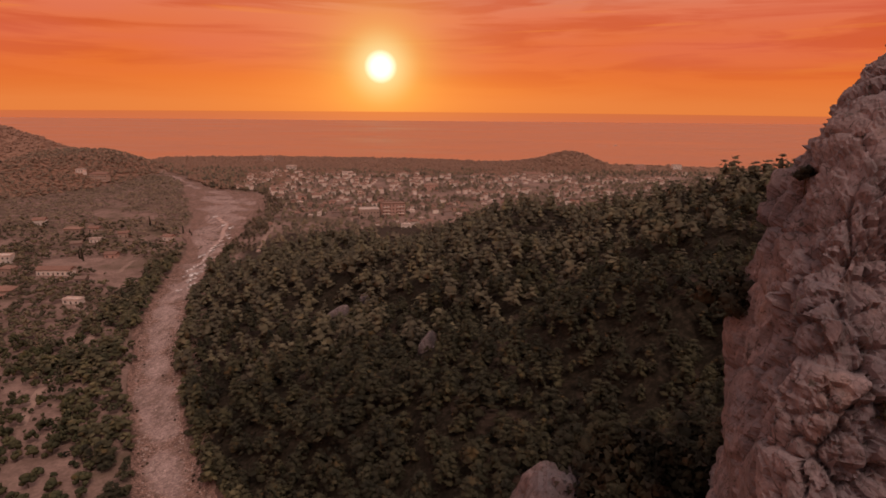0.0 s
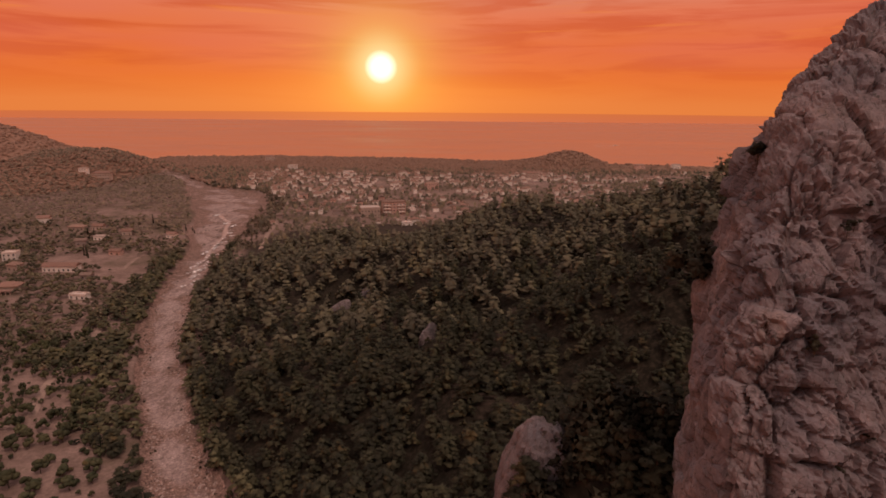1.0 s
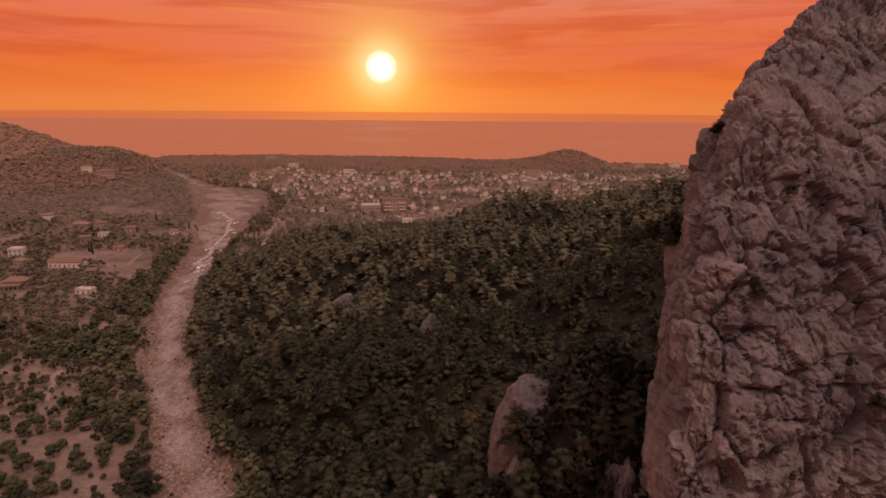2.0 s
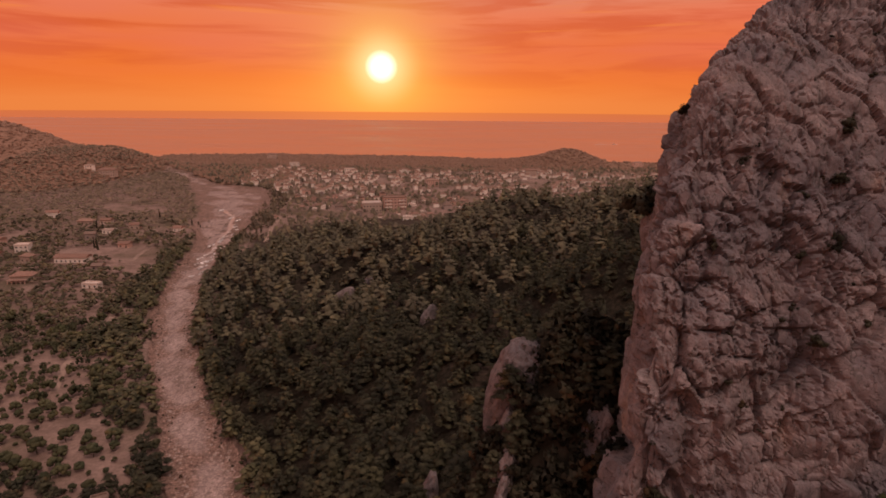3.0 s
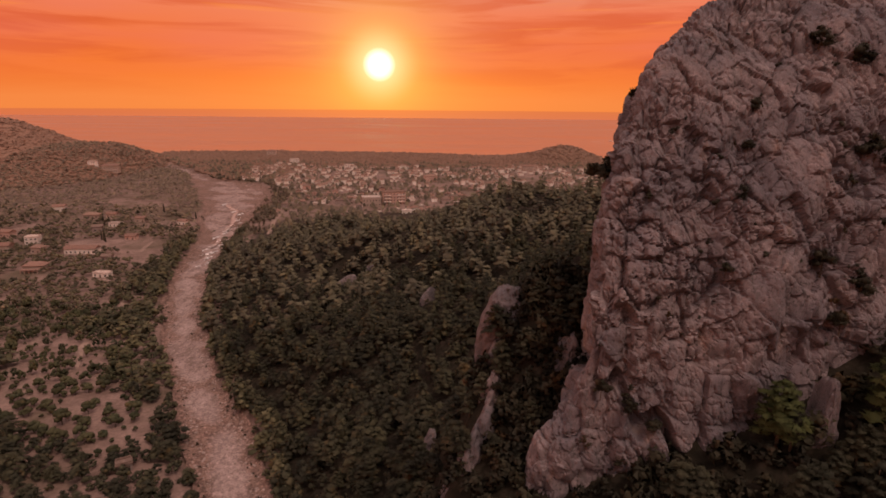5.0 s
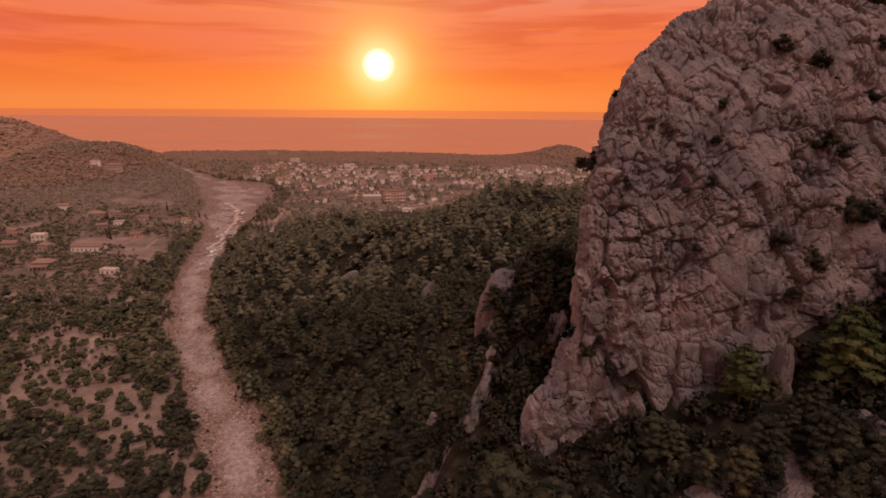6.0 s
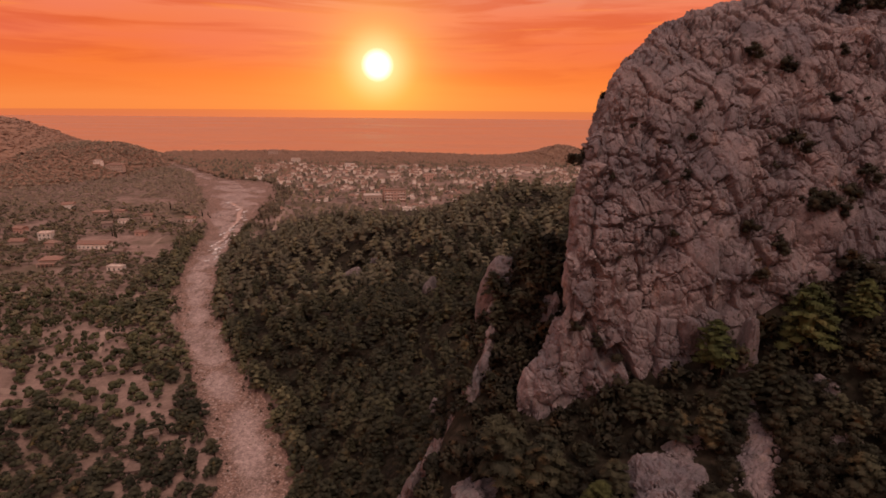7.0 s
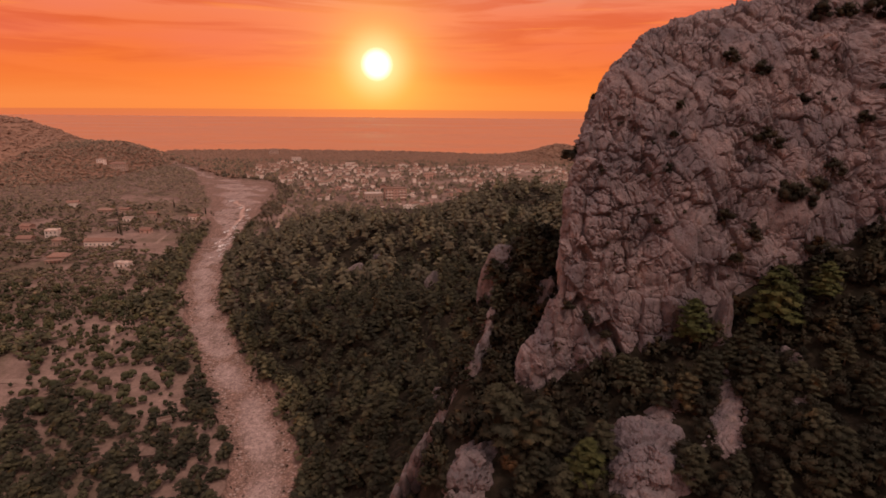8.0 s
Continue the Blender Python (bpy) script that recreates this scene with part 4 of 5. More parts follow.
# the pine forest between the mountain and the river
p, rng = jittered(-240, 330, 58, 560, 7.4, 41)
left, right = banks(p[:, 1])
ok, z = free_of_rock(p, 1.0)
ok &= (p[:, 0] > right + 1.5) & (p[:, 0] < 0.80 * (p[:, 1] + 66) + 25)
edge = np.interp(p[:, 0], (-150, -129, -110, -85, -62, -38, -22, -8, 10, 35, 70), (432, 468, 500, 504, 492, 478, 478, 495, 516, 535, 550)) + 8 * fractal(np.c_[p / 40, 0 * p[:, 0]], 7, 2)
ok &= p[:, 1] < edge
bare = fractal(np.c_[p / 22, 0 * p[:, 0]], 17, 3)
thin = (p[:, 1] < 265) | (rng.uniform(0, 1, len(p)) < 0.8)
ok &= thin & (rng.uniform(0, 1, len(p)) < 0.97)
for cx, cy, cr in ((-3, 104, 5.0), (-8, 212, 7.0), (-60, 300, 7), (-50, 301, 7), (-7, 206, 6)):
    ok &= np.hypot(p[:, 0] - cx, p[:, 1] - cy) > cr
p, z = p[ok], z[ok]
size = rng.uniform(0.8, 1.6, len(p)) * (1 - 0.2 * smooth(bare[ok], 0.2, 0.7))
size = np.where((p[:, 1] < 240) & (p[:, 0] > 25), size * 0.72, size)
order = np.argsort(p[:, 1] + 0.3 * np.abs(p[:, 0] + 20))
near_n = max(0, 290 - len(pine_spots))
first, others = order[:near_n], order[near_n:]
pine_spots += [(p[i, 0], p[i, 1], z[i] - 0.2, size[i], rng.uniform(0, 360)) for i in first]
place_copies(pine_kinds, pine_spots, "dark green pine with layered crown on the slope", "tree", "pines of the slope")
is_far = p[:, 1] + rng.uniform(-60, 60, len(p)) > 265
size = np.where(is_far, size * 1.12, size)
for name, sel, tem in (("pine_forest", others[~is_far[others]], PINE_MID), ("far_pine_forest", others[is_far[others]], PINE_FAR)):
    wood(name, p[sel], z[sel] - 0.2, size[sel], tem, PINE if tem is PINE_MID else HAZED_PINE, "dense dark green pine forest on the slope", rng)

# young pines that fill the lower slope
p, rng = jittered(-150, 90, 60, 215, 8.0, 45)
ok, z = free_of_rock(p, 1.5)
ok &= (p[:, 0] > banks(p[:, 1])[1] + 4) & (p[:, 0] < 0.75 * (p[:, 1] + 66))
for cx, cy, cr in ((-3, 104, 6.0), (-8, 212, 8.0), (-7, 206, 7)):
    ok &= np.hypot(p[:, 0] - cx, p[:, 1] - cy) > cr
wood("young_pine_forest", p[ok], z[ok] - 0.2, rng.uniform(0.55, 1.1, ok.sum()), PINE_FAR, PINE, "younger dark green pines filling the slope", rng)

# undergrowth between the pines
p, rng = jittered(-260, 330, 60, 520, 8.0, 43)
left, right = banks(p[:, 1])
ok, z = free_of_rock(p, 1.0)
ok &= (p[:, 0] > right + 2) & (p[:, 0] < 0.75 * (p[:, 1] + 66)) & (p[:, 1] < 470 - 0.35 * relu(-p[:, 0]))
p, z = p[ok], z[ok]
wood("undergrowth", p, z - 0.1, rng.uniform(0.9, 1.7, len(p)), [crown_arrays(rng, "shrub", 5, 3, OCTA, 0.6) for _ in range(4)], MAQUIS, "low brown-green scrub under the pines", rng)

# trees along the west bank and in the near west wood
p, rng = jittered(-330, -40, 66, 470, 5.0, 51)
left, right = banks(p[:, 1])
x, y = p[:, 0], p[:, 1]
patch = fractal(np.c_[p / 30, 0 * x], 27, 3)
belt = (x < left - 1.0) & (x > left - 20 - 10 * patch)
wood_w = (x < left - 1.5) & (y < 148 + 14 * patch)
grove = (np.hypot((x + 222) / 22, (y - 205) / 14) < 1) | (np.hypot((x + 188) / 16, (y - 258) / 9) < 1)
ok = (belt & (rng.uniform(0, 1, len(p)) < 0.96)) | (wood_w & (rng.uniform(0, 1, len(p)) < 0.95)) | grove
p = p[ok]
z = height(p[:, 0], p[:, 1])
nigh = p[:, 1] < 190
for name, sel, tem in (("west_wood", nigh, PINE_MID[:2] + ROUND_MID), ("bank_trees", ~nigh, PINE_FAR[:3] + ROUND_MID)):
    wood(name, p[sel], z[sel] - 0.2, rng.uniform(0.8, 1.6, sel.sum()), tem, BANKLEAF if name == "bank_trees" else PINE, "green trees along the river bank", rng, (0.7, 1.0))

# bushes and young pines on the lip of the east bank
rng = np.random.default_rng(57)
y = rng.uniform(60, 500, 420)
x = banks(y)[1] + rng.uniform(0.3, 7.0, len(y))
wood("bank_bushes", np.c_[x, y], height(x, y) - 0.3, rng.uniform(0.5, 1.15, len(y)), PINE_FAR[:3] + ROUND_FAR, BANKLEAF, "green bushes along the east river bank", rng)

y = rng.uniform(470, 900, 420)
x = banks(y)[1] + rng.uniform(2, 26, len(y))
wood("bank_trees", np.c_[x, y], height(x, y) - 0.3, rng.uniform(0.5, 1.1, len(y)), PINE_FAR[:2] + ROUND_FAR, TOWNLEAF, "haze-paled green trees along the east river bank", rng)

# olive orchard on bare red earth
p, rng = jittered(-282, -112, 142, 290, 4.6, 61)
left, right = banks(p[:, 1])
x, y = p[:, 0], p[:, 1]
patch = fractal(np.c_[p / 25, 0 * x], 37, 2)
ok = (x < left - 16) & ~(np.hypot((x + 214) / 17, (y - 176) / 9) < 1) & (np.hypot((x + 222) / 24, (y - 205) / 16) > 1) & (patch < 0.9) & (rng.uniform(0, 1, len(p)) < 0.80)
p = p[ok]
z = height(p[:, 0], p[:, 1])
spots = [(a, b, c - .1, rng.choice((0.5, 0.65, 0.8, 1.0, 1.25, 1.6)) * rng.uniform(0.85, 1.15), rng.uniform(0, 360)) for (a, b), c in zip(p, z)]
spots.sort(key=lambda s: s[1])
place_copies(olive_kinds, spots[:295], "rounded grey-green olive tree on bare earth", "tree", "olive orchard")
if len(spots) > 295:
    rest = np.array(spots[295:])
    wood("olive_grove", rest[:, :2], rest[:, 2], rest[:, 3], ROUND_MID, OLIVE, "further rounded olive trees of the orchard", rng)

# gardens, groves and scrub of the valley west of the river
p, rng = jittered(-640, -130, 222, 1110, 5.6, 71)
left, right = banks(p[:, 1])
x, y = p[:, 0], p[:, 1]
patch = fractal(np.c_[p / 45, 0 * x], 47, 4)
ok = (x < left - 4) & (y > 245 + 25 * patch) & (patch + 0.35 * (rng.uniform(0, 1, len(p)) - 0.5) > -0.52 - 0.05 * smooth(y, 460, 640) - 0.25 * smooth(y, 740, 860) - 0.5 * smooth(-x, 380, 520)) & (x > -0.78 * (y + 66) - 30)
HOMES = ((-356, 447, 11, 9, 6.5, 12), (-330, 416, 9, 8, 5, -8), (-362, 421, 12, 9, 5.5, 5), (-293, 414, 26, 9, 4.5, 2), (-299, 368, 15, 10, 4.5, 10), (-241, 352, 12, 6, 3, -6),
         (-281, 467, 10, 7, 3.5, 0), (-329, 497, 9, 7, 5, 20), (-324, 519, 13, 6, 3.5, -5), (-370, 557, 16, 8, 4, 3), (-352, 563, 11, 7, 4, 0), (-423, 586, 12, 9, 6, 15),
         (-518, 858, 26, 12, 10, 5), (-540, 850, 12, 9, 7, 0), (-395, 470, 11, 8, 5, -12), (-262, 395, 8, 6, 3.5, 0), (-108, 134, 5, 4, 3, 30), (-104, 114, 4.5, 4, 3, 10), (-310, 540, 10, 7, 4.5, 8), (-262, 530, 9, 7, 4, -10))
for hx, hy, w, d_, h_, _ in HOMES:
    ok &= (np.abs(x - hx) > w * .5 + 2) | (y > hy + 5) | (y < hy - 13)
ok &= ~((np.abs(x + 297) < 22) & (np.abs(y - 346) < 9)) & ((y < 600) | (rng.uniform(0, 1, len(p)) < 0.9))
p = p[ok]
z = height(p[:, 0], p[:, 1])
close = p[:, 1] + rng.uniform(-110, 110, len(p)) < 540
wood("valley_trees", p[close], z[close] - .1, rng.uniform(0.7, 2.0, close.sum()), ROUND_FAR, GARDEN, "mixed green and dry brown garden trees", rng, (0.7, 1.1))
wood("far_valley_trees", p[~close], z[~close] - .1, rng.uniform(0.9, 2.0, (~close).sum()), CLUMP_FAR, VALLEY, "scattered haze-paled trees of the far valley", rng, (0.7, 1.2), 0.6)

# wooded hill by the coast, coastal pine belt, trees of the town
p, rng = jittered(-1000, -478, 560, 1200, 6.0, 81)
z = height(p[:, 0], p[:, 1])
ok = (z > 4) & (rng.uniform(0, 1, len(p)) < 0.9)
wood("hill_wood", p[ok], z[ok] - 0.9, rng.uniform(2.1, 3.0, ok.sum()), HILL_FAR, FARWOOD, "woodland covering the coastal hill, browned by haze", rng, (0.30, 0.45), 0.25)
p, rng = jittered(-640, 760, 850, 1400, 6.2, 83)
shore = np.interp(p[:, 0], COAST[:, 0], COAST[:, 1])
patch = fractal(np.c_[p / 60, 0 * p[:, 0]], 57, 3)
hilly = np.hypot((p[:, 0] - 250) / 130, (p[:, 1] - 1215) / 100) < 1
ok = (p[:, 1] < shore - 22) & (p[:, 0] > banks(p[:, 1])[1] + 5) & ((p[:, 1] > 1040 - 165 * smooth(-p[:, 0], 205, 260) + 40 * patch + 0.25 * relu(p[:, 0] - 100)) | hilly) & ((p[:, 0] < 330) | (rng.uniform(0, 1, len(p)) < 0.25)) & (rng.uniform(0, 1, len(p)) < 0.93)
p = p[ok]
z = height(p[:, 0], p[:, 1])
wood("coastal_wood", p, z - 1.2, rng.uniform(2.0, 3.0, len(p)), HILL_FAR, COASTWOOD, "belt of pines along the coast, browned by haze", rng, (0.40, 0.62), 0.25)
p, rng = jittered(-560, 520, 470, 1120, 8.6, 85)
left, right = banks(p[:, 1])
z = height(p[:, 0], p[:, 1])
patch = fractal(np.c_[p / 35, 0 * p[:, 0]], 67, 3)
ok = (p[:, 0] > right + 6) & (z < 14) & (patch + 0.5 * (rng.uniform(0, 1, len(p)) - .5) > -0.35) & ~((np.abs(p[:, 0] + 50) < 22) & (np.abs(p[:, 1] - 545) < 16))
p, z = p[ok], z[ok]
wood("town_trees", p, z - .2, rng.uniform(0.9, 2.0, len(p)), HILL_FAR, TOWNLEAF, "haze-paled green trees between the houses", rng, (0.7, 1.3))


# ---------------------------------------------------------------- houses
def roof_bm(w, d, z, rise, over=0.5, hip=0.0):
    """A pitched roof with eaves; hip pulls the ridge's ends in."""
    bm = bmesh.new()
    a, b, e = w / 2 + over, d / 2 + over, w / 2 + over - hip
    lo = [bm.verts.new(q) for q in ((-a, -b, z), (a, -b, z), (a, b, z), (-a, b, z))]
    up = [bm.verts.new(q) for q in ((-a, -b, z + .25), (a, -b, z + .25), (a, b, z + .25), (-a, b, z + .25))]
    r0, r1 = bm.verts.new((-e, 0, z + rise)), bm.verts.new((e, 0, z + rise))
    bm.faces.new(lo[::-1])
    for i in range(4):
        bm.faces.new((lo[i], lo[(i + 1) % 4], up[(i + 1) % 4], up[i]))
    bm.faces.new((up[0], up[1], r1, r0))
    bm.faces.new((up[2], up[3], r0, r1))
    bm.faces.new((up[1], up[2], r1))
    bm.faces.new((up[3], up[0], r0))
    return bm


def flat_roof_bm(w, d, z):
    bm = box_bm(-w / 2 - .3, -d / 2 - .3, z, w / 2 + .3, d / 2 + .3, z + .35)
    box_bm(-w / 2, -d / 2, z + .35, w / 2, -d / 2 + .25, z + 1.1, bm)
    box_bm(-w / 2, d / 2 - .25, z + .35, w / 2, d / 2, z + 1.1, bm)
    box_bm(-w / 2, -d / 2 + .25, z + .35, -w / 2 + .25, d / 2 - .25, z + 1.1, bm)
    box_bm(w / 2 - .25, -d / 2 + .25, z + .35, w / 2, d / 2 - .25, z + 1.1, bm)
    return bm


def make_house(name, w, d, h, roof, wall_mat, roof_mat, windows=0, floors=1, door=False, tank=False):
    """A house with its front to -y."""
    root = new(name)
    part("wall", box_bm(-w / 2, -d / 2, -2, w / 2, d / 2, h), wall_mat, root)
    if roof == "flat":
        part("roof", flat_roof_bm(w, d, h), roof_mat, root)
    else:
        part("roof", roof_bm(w, d, h, 0.22 * d + 0.6, 0.6, d * 0.45 if roof == "hip" else 0.0), roof_mat, root)
    if tank:
        part("water_tank", box_bm(-w * .2, -.8, h + .35, -w * .2 + 1.8, .8, h + 2.1), WALLS[0], root)
    for k in range(floors):
        for i in range(windows):
            cx = (i + 0.5) / windows * w - w / 2
            z0 = k * h / floors + 0.9
            if door and k == 0 and i == windows // 2:
                part("door", box_bm(cx - .55, -d / 2 - .06, 0, cx + .55, -d / 2 + .02, 2.1), BARK, root)
            else:
                pane = part("window", box_bm(cx - .6, -d / 2 - .05, z0, cx + .6, -d / 2 + .02, z0 + 1.3), GLASS, root)
                if door:
                    part("sill", box_bm(cx - .75, -d / 2 - .18, z0 - .12, cx + .75, -d / 2 + .02, z0 - .003), WALLS[3], pane)
    return root


hrng = random.Random(5)
for i, (x, y, w, d, h, turn) in enumerate(HOMES):
    w, d, h = w * 0.95, d * 0.9, h * 0.95
    mat, roof_mat = WALLS[(0, 1, 1, 0, 1, 0, 2, 3)[i % 8 if i not in (16, 17) else 7]], ROOFS[(2, 3, 0, 0, 0, 2, 0, 1)[i % 8 if i not in (16, 17) else 7]]
    style = ("flat", "hip", "gable", "gable", "hip", "flat", "gable", "gable")[i % 8]
    ob = make_house("house", w, d, h, style, mat, roof_mat, max(2, int(w / 3.2)), 2 if h > 6 else 1, True)
    ob.matrix_basis = pose(x, y, height_at(x, y), 0, 0, turn)
    tagged(ob, ("white flat-roofed house among garden trees" if style == "flat" else "pale house with a red tiled roof among trees"), "house", "houses of the valley")

# a farm porch with pillars in front of one house
porch = new("porch")
part("roof", box_bm(-6, -2, 2.6, 6, 2, 2.85), ROOFS[0], porch)
for i in range(5):
    part("pillar", box_bm(-5.6 + i * 2.75, -1.8, -1, -5.2 + i * 2.75, -1.4, 2.6), WALLS[2], porch)
porch.matrix_basis = pose(-299, 360.5, height_at(-299, 360.5), 0, 0, 10)
tagged(porch, "red-roofed porch on pillars beside a house", "porch")

# the large pink building and the white hall beside it
block = make_house("apartment_building", 27, 15, 15, "flat", WALLS[2], ROOFS[3], 7, 4)
block.matrix_basis = pose(-60, 655, height_at(-60, 655), 0, 0, 12)
for k in range(3):
    part("balcony", box_bm(-12, -9, 3.6 + 3.75 * k, -4, -7.55, 4.5 + 3.75 * k), WALLS[0], block)
    part("balcony", box_bm(4, -9, 3.6 + 3.75 * k, 12, -7.55, 4.5 + 3.75 * k), WALLS[0], block)
tagged(block, "tall pink apartment building in the town", "building")
hall = make_house("hall", 22, 16, 10, "flat", WALLS[1], ROOFS[2], 6, 2)
hall.matrix_basis = pose(-86, 644, height_at(-86, 644), 0, 0, 12)
tagged(hall, "pale block beside the tall pink building", "building")

# the town
town_kinds = []
for i in range(12):
    w, d, fl = hrng.uniform(8, 14), hrng.uniform(7, 10), hrng.choice((1, 1, 1, 2))
    style = hrng.choice(("hip", "hip", "gable", "flat"))
    town_kinds.append(make_house("house", w, d, 3.1 * fl + .4, style, WALLS[(0, 1, 1, 2, 0, 3)[i % 6]], ROOFS[2 if style == "flat" else (0, 1, 3, 0)[i % 4]], 0, 1, False, style == "flat"))
big_kinds = []
for i in range(3):
    big_kinds.append(make_house("hotel", hrng.uniform(24, 34), 13, 3.1 * (4 + i % 2), "hip" if i else "flat", WALLS[(0, 1, 2)[i]], ROOFS[(2, 0, 3)[i]], 6, 4))
p, rng = jittered(-330, 520, 500, 1090, 14.5, 91)
left, right = banks(p[:, 1])
z = height(p[:, 0], p[:, 1])
patch = fractal(np.c_[p / 70, 0 * p[:, 0]], 87, 3)
limit = 556 + 0.10 * relu(p[:, 0]) - 0.10 * p[:, 0]
ok = (p[:, 0] > right + 25) & (z < 9) & (p[:, 1] > limit - 40) & (patch > -0.30) & (rng.uniform(0, 1, len(p)) < 0.58) & (np.hypot(p[:, 0] + 70, p[:, 1] - 648) > 30) & ~((np.abs(p[:, 0] + 50) < 24) & (np.abs(p[:, 1] - 545) < 18))
ok &= (p[:, 0] < 0.46 * (p[:, 1] + 66) + 60) & (p[:, 1] < 1035 + 40 * patch + 0.25 * relu(p[:, 0] - 100))
p, z = p[ok], z[ok]
order = np.argsort(p[:, 1])
spots = [(p[i, 0], p[i, 1], z[i], rng.uniform(0.5, 0.9), rng.choice((0, 90)) + rng.normal(12, 9)) for i in order]
place_copies(town_kinds, spots[:292], "pale plastered town house with a tiled roof", "house", "houses of the town")
rest = spots[292:]
pieces_w, pieces_r = [], []
for a, b, c, s, turn in rest:
    w, d, h = rng.uniform(8, 14) * s, rng.uniform(7, 10) * s, rng.choice((3.6, 3.6, 6.4))
    m = np.array(pose(a, b, c, 0, 0, turn))
    bx_ = np.array([(i, j, k) for i in (-w / 2, w / 2) for j in (-d / 2, d / 2) for k in (-1, h)])
    bf = np.array([(0, 1, 3), (0, 3, 2), (4, 6, 7), (4, 7, 5), (0, 4, 5), (0, 5, 1), (2, 3, 7), (2, 7, 6)])
    pieces_w.append((bx_ @ m[:3, :3].T + m[:3, 3], bf))
    rv_ = np.array([(-w / 2 - .5, -d / 2 - .5, h), (w / 2 + .5, -d / 2 - .5, h), (w / 2 + .5, d / 2 + .5, h), (-w / 2 - .5, d / 2 + .5, h), (-w / 4, 0, h + 2.4), (w / 4, 0, h + 2.4)])
    rf = np.array([(0, 1, 5), (0, 5, 4), (2, 3, 4), (2, 4, 5), (1, 2, 5), (3, 0, 4), (0, 3, 2), (0, 2, 1)])
    pieces_r.append((rv_ @ m[:3, :3].T + m[:3, 3], rf))
if rest:
    far_town = thing_np("far_houses", *joined(pieces_w), WALLS[0])
    tagged(far_town, "pale plastered houses of the far town", "house", kind="stuff")
    thing_np("roofs", *joined(pieces_r), ROOFS[3], far_town)
place_copies(big_kinds, [(x, y, height_at(x, y), 0.72, t) for x, y, t in ((-293, 1098, 10), (-383, 1255, 0), (-20, 860, 12), (-170, 1000, 14), (150, 985, 5), (390, 1150, 4), (470, 1170, 0))],
             "large pale hotel block near the coast", "building", "hotels of the town")


# ---------------------------------------------------------------- river stones, stream, cypresses, boat
srng = np.random.default_rng(7)
yy = srng.uniform(70, 420, 9000) ** 1.0
l_, r_ = banks(yy)
uu = srng.uniform(0.03, 0.97, len(yy))
side = np.abs(uu - 0.5) * 2
keep = srng.uniform(0, 1, len(yy)) < 0.12 + 0.88 * side ** 2
yy, uu, l_, r_ = yy[keep], uu[keep], l_[keep], r_[keep]
st = np.stack([l_ + (r_ - l_) * uu, yy, -9.75 + 0.007 * yy + 1.0 * (np.abs(uu - .5) * 2) ** 5], 1)
v, f = ICO1
v = v * (1 + 0.25 * srng.standard_normal((len(v), 1)))
stones = thing_np("river_stones", *spread(v, f, st, 0.15 + 0.45 * srng.uniform(0, 1, len(st)) ** 4, srng.uniform(0, 6.28, len(st)), srng.uniform(0.4, 0.9, len(st))), STONE)
tagged(stones, "pale boulders and cobbles strewn over the river bed", "stones", kind="stuff")
p2 = np.stack([l_ + (r_ - l_) * (0.5 + 0.42 * np.sign(uu - .5)) + srng.normal(0, 2.0, len(yy)), yy, -9.6 + 0.007 * yy], 1)[::12]
yi = srng.uniform(500, 830, 260)
li, ri = banks(yi)
isle = np.stack([li + (ri - li) * srng.uniform(0.0, 1.0, len(yi)), yi, -9.6 + 0.007 * yi], 1)
isle = isle[fractal(np.c_[isle[:, :2] / 22, 0 * yi], 131, 2) > 0.12]
wood("island_scrub", isle[:, :2], isle[:, 2], srng.uniform(0.3, 0.75, len(isle)), CLUMP_FAR, OLIVE, "low scrub on gravel islands of the river", srng, (0.4, 0.7))
scrub = wood("river_scrub", p2[:, :2], p2[:, 2], srng.uniform(0.12, 0.42, len(p2)), SHRUB_MID, MAQUIS, "low dark scrub in the gravel", srng)


def strip(name, line, material, lift, label, category):
    """A narrow ribbon on the river bed: x, y, half width."""
    L = np.array(line)
    t = np.linspace(0, len(L) - 1, 60)
    cx, cy, hw = (np.interp(t, np.arange(len(L)), L[:, k]) for k in range(3))
    cx = cx + 1.2 * np.sin(t * 5.1)
    hw = hw * (1 + 0.4 * np.sin(t * 7.7) * np.cos(t * 3.1))
    vs = np.stack([np.stack([cx - hw, cy, -9.6 + .007 * cy + lift], 1), np.stack([cx + hw, cy, -9.6 + .007 * cy + lift], 1)], 1)
    ob = thing_np(name, vs.reshape(-1, 3), grid_faces(60, 2, True), material)
    return tagged(ob, label, category, kind="structure")


strip("stream_water", ((-191, 405, 1.2), (-199, 440, 1.6), (-206, 480, 1.6), (-222, 560, 2.2), (-236, 606, 2.6), (-262, 650, 3.0)), STREAM, 0.55, "shallow stream in the gravel", "water")
# white ribbons: foam at the sills, and painted glints along the stream
glint = random.Random(9)
SILLS_AND_GLINTS = [(-266, 650, 2.6, 5), (-238, 604, 2.4, 4), (-226, 592, 1.6, 6)] + [(-190 - 0.19 * (yy_ - 400) + glint.uniform(-7, 7), yy_, glint.uniform(.5, 1.7), glint.uniform(2, 7)) for yy_ in (385, 392, 398, 405, 411, 418, 423, 428, 434, 440, 446, 452, 459, 466, 472, 478, 484, 490, 497, 505, 514, 522, 533, 545, 558, 570)]
for x, y, hw, run in SILLS_AND_GLINTS:
    strip("white_water", ((x - .6, y - run, hw * .3), (x, y, hw), (x + .5, y + run, hw * .3)), FOAM_GLINT, 0.70, "bright white water and painted glints on the stream", "water")

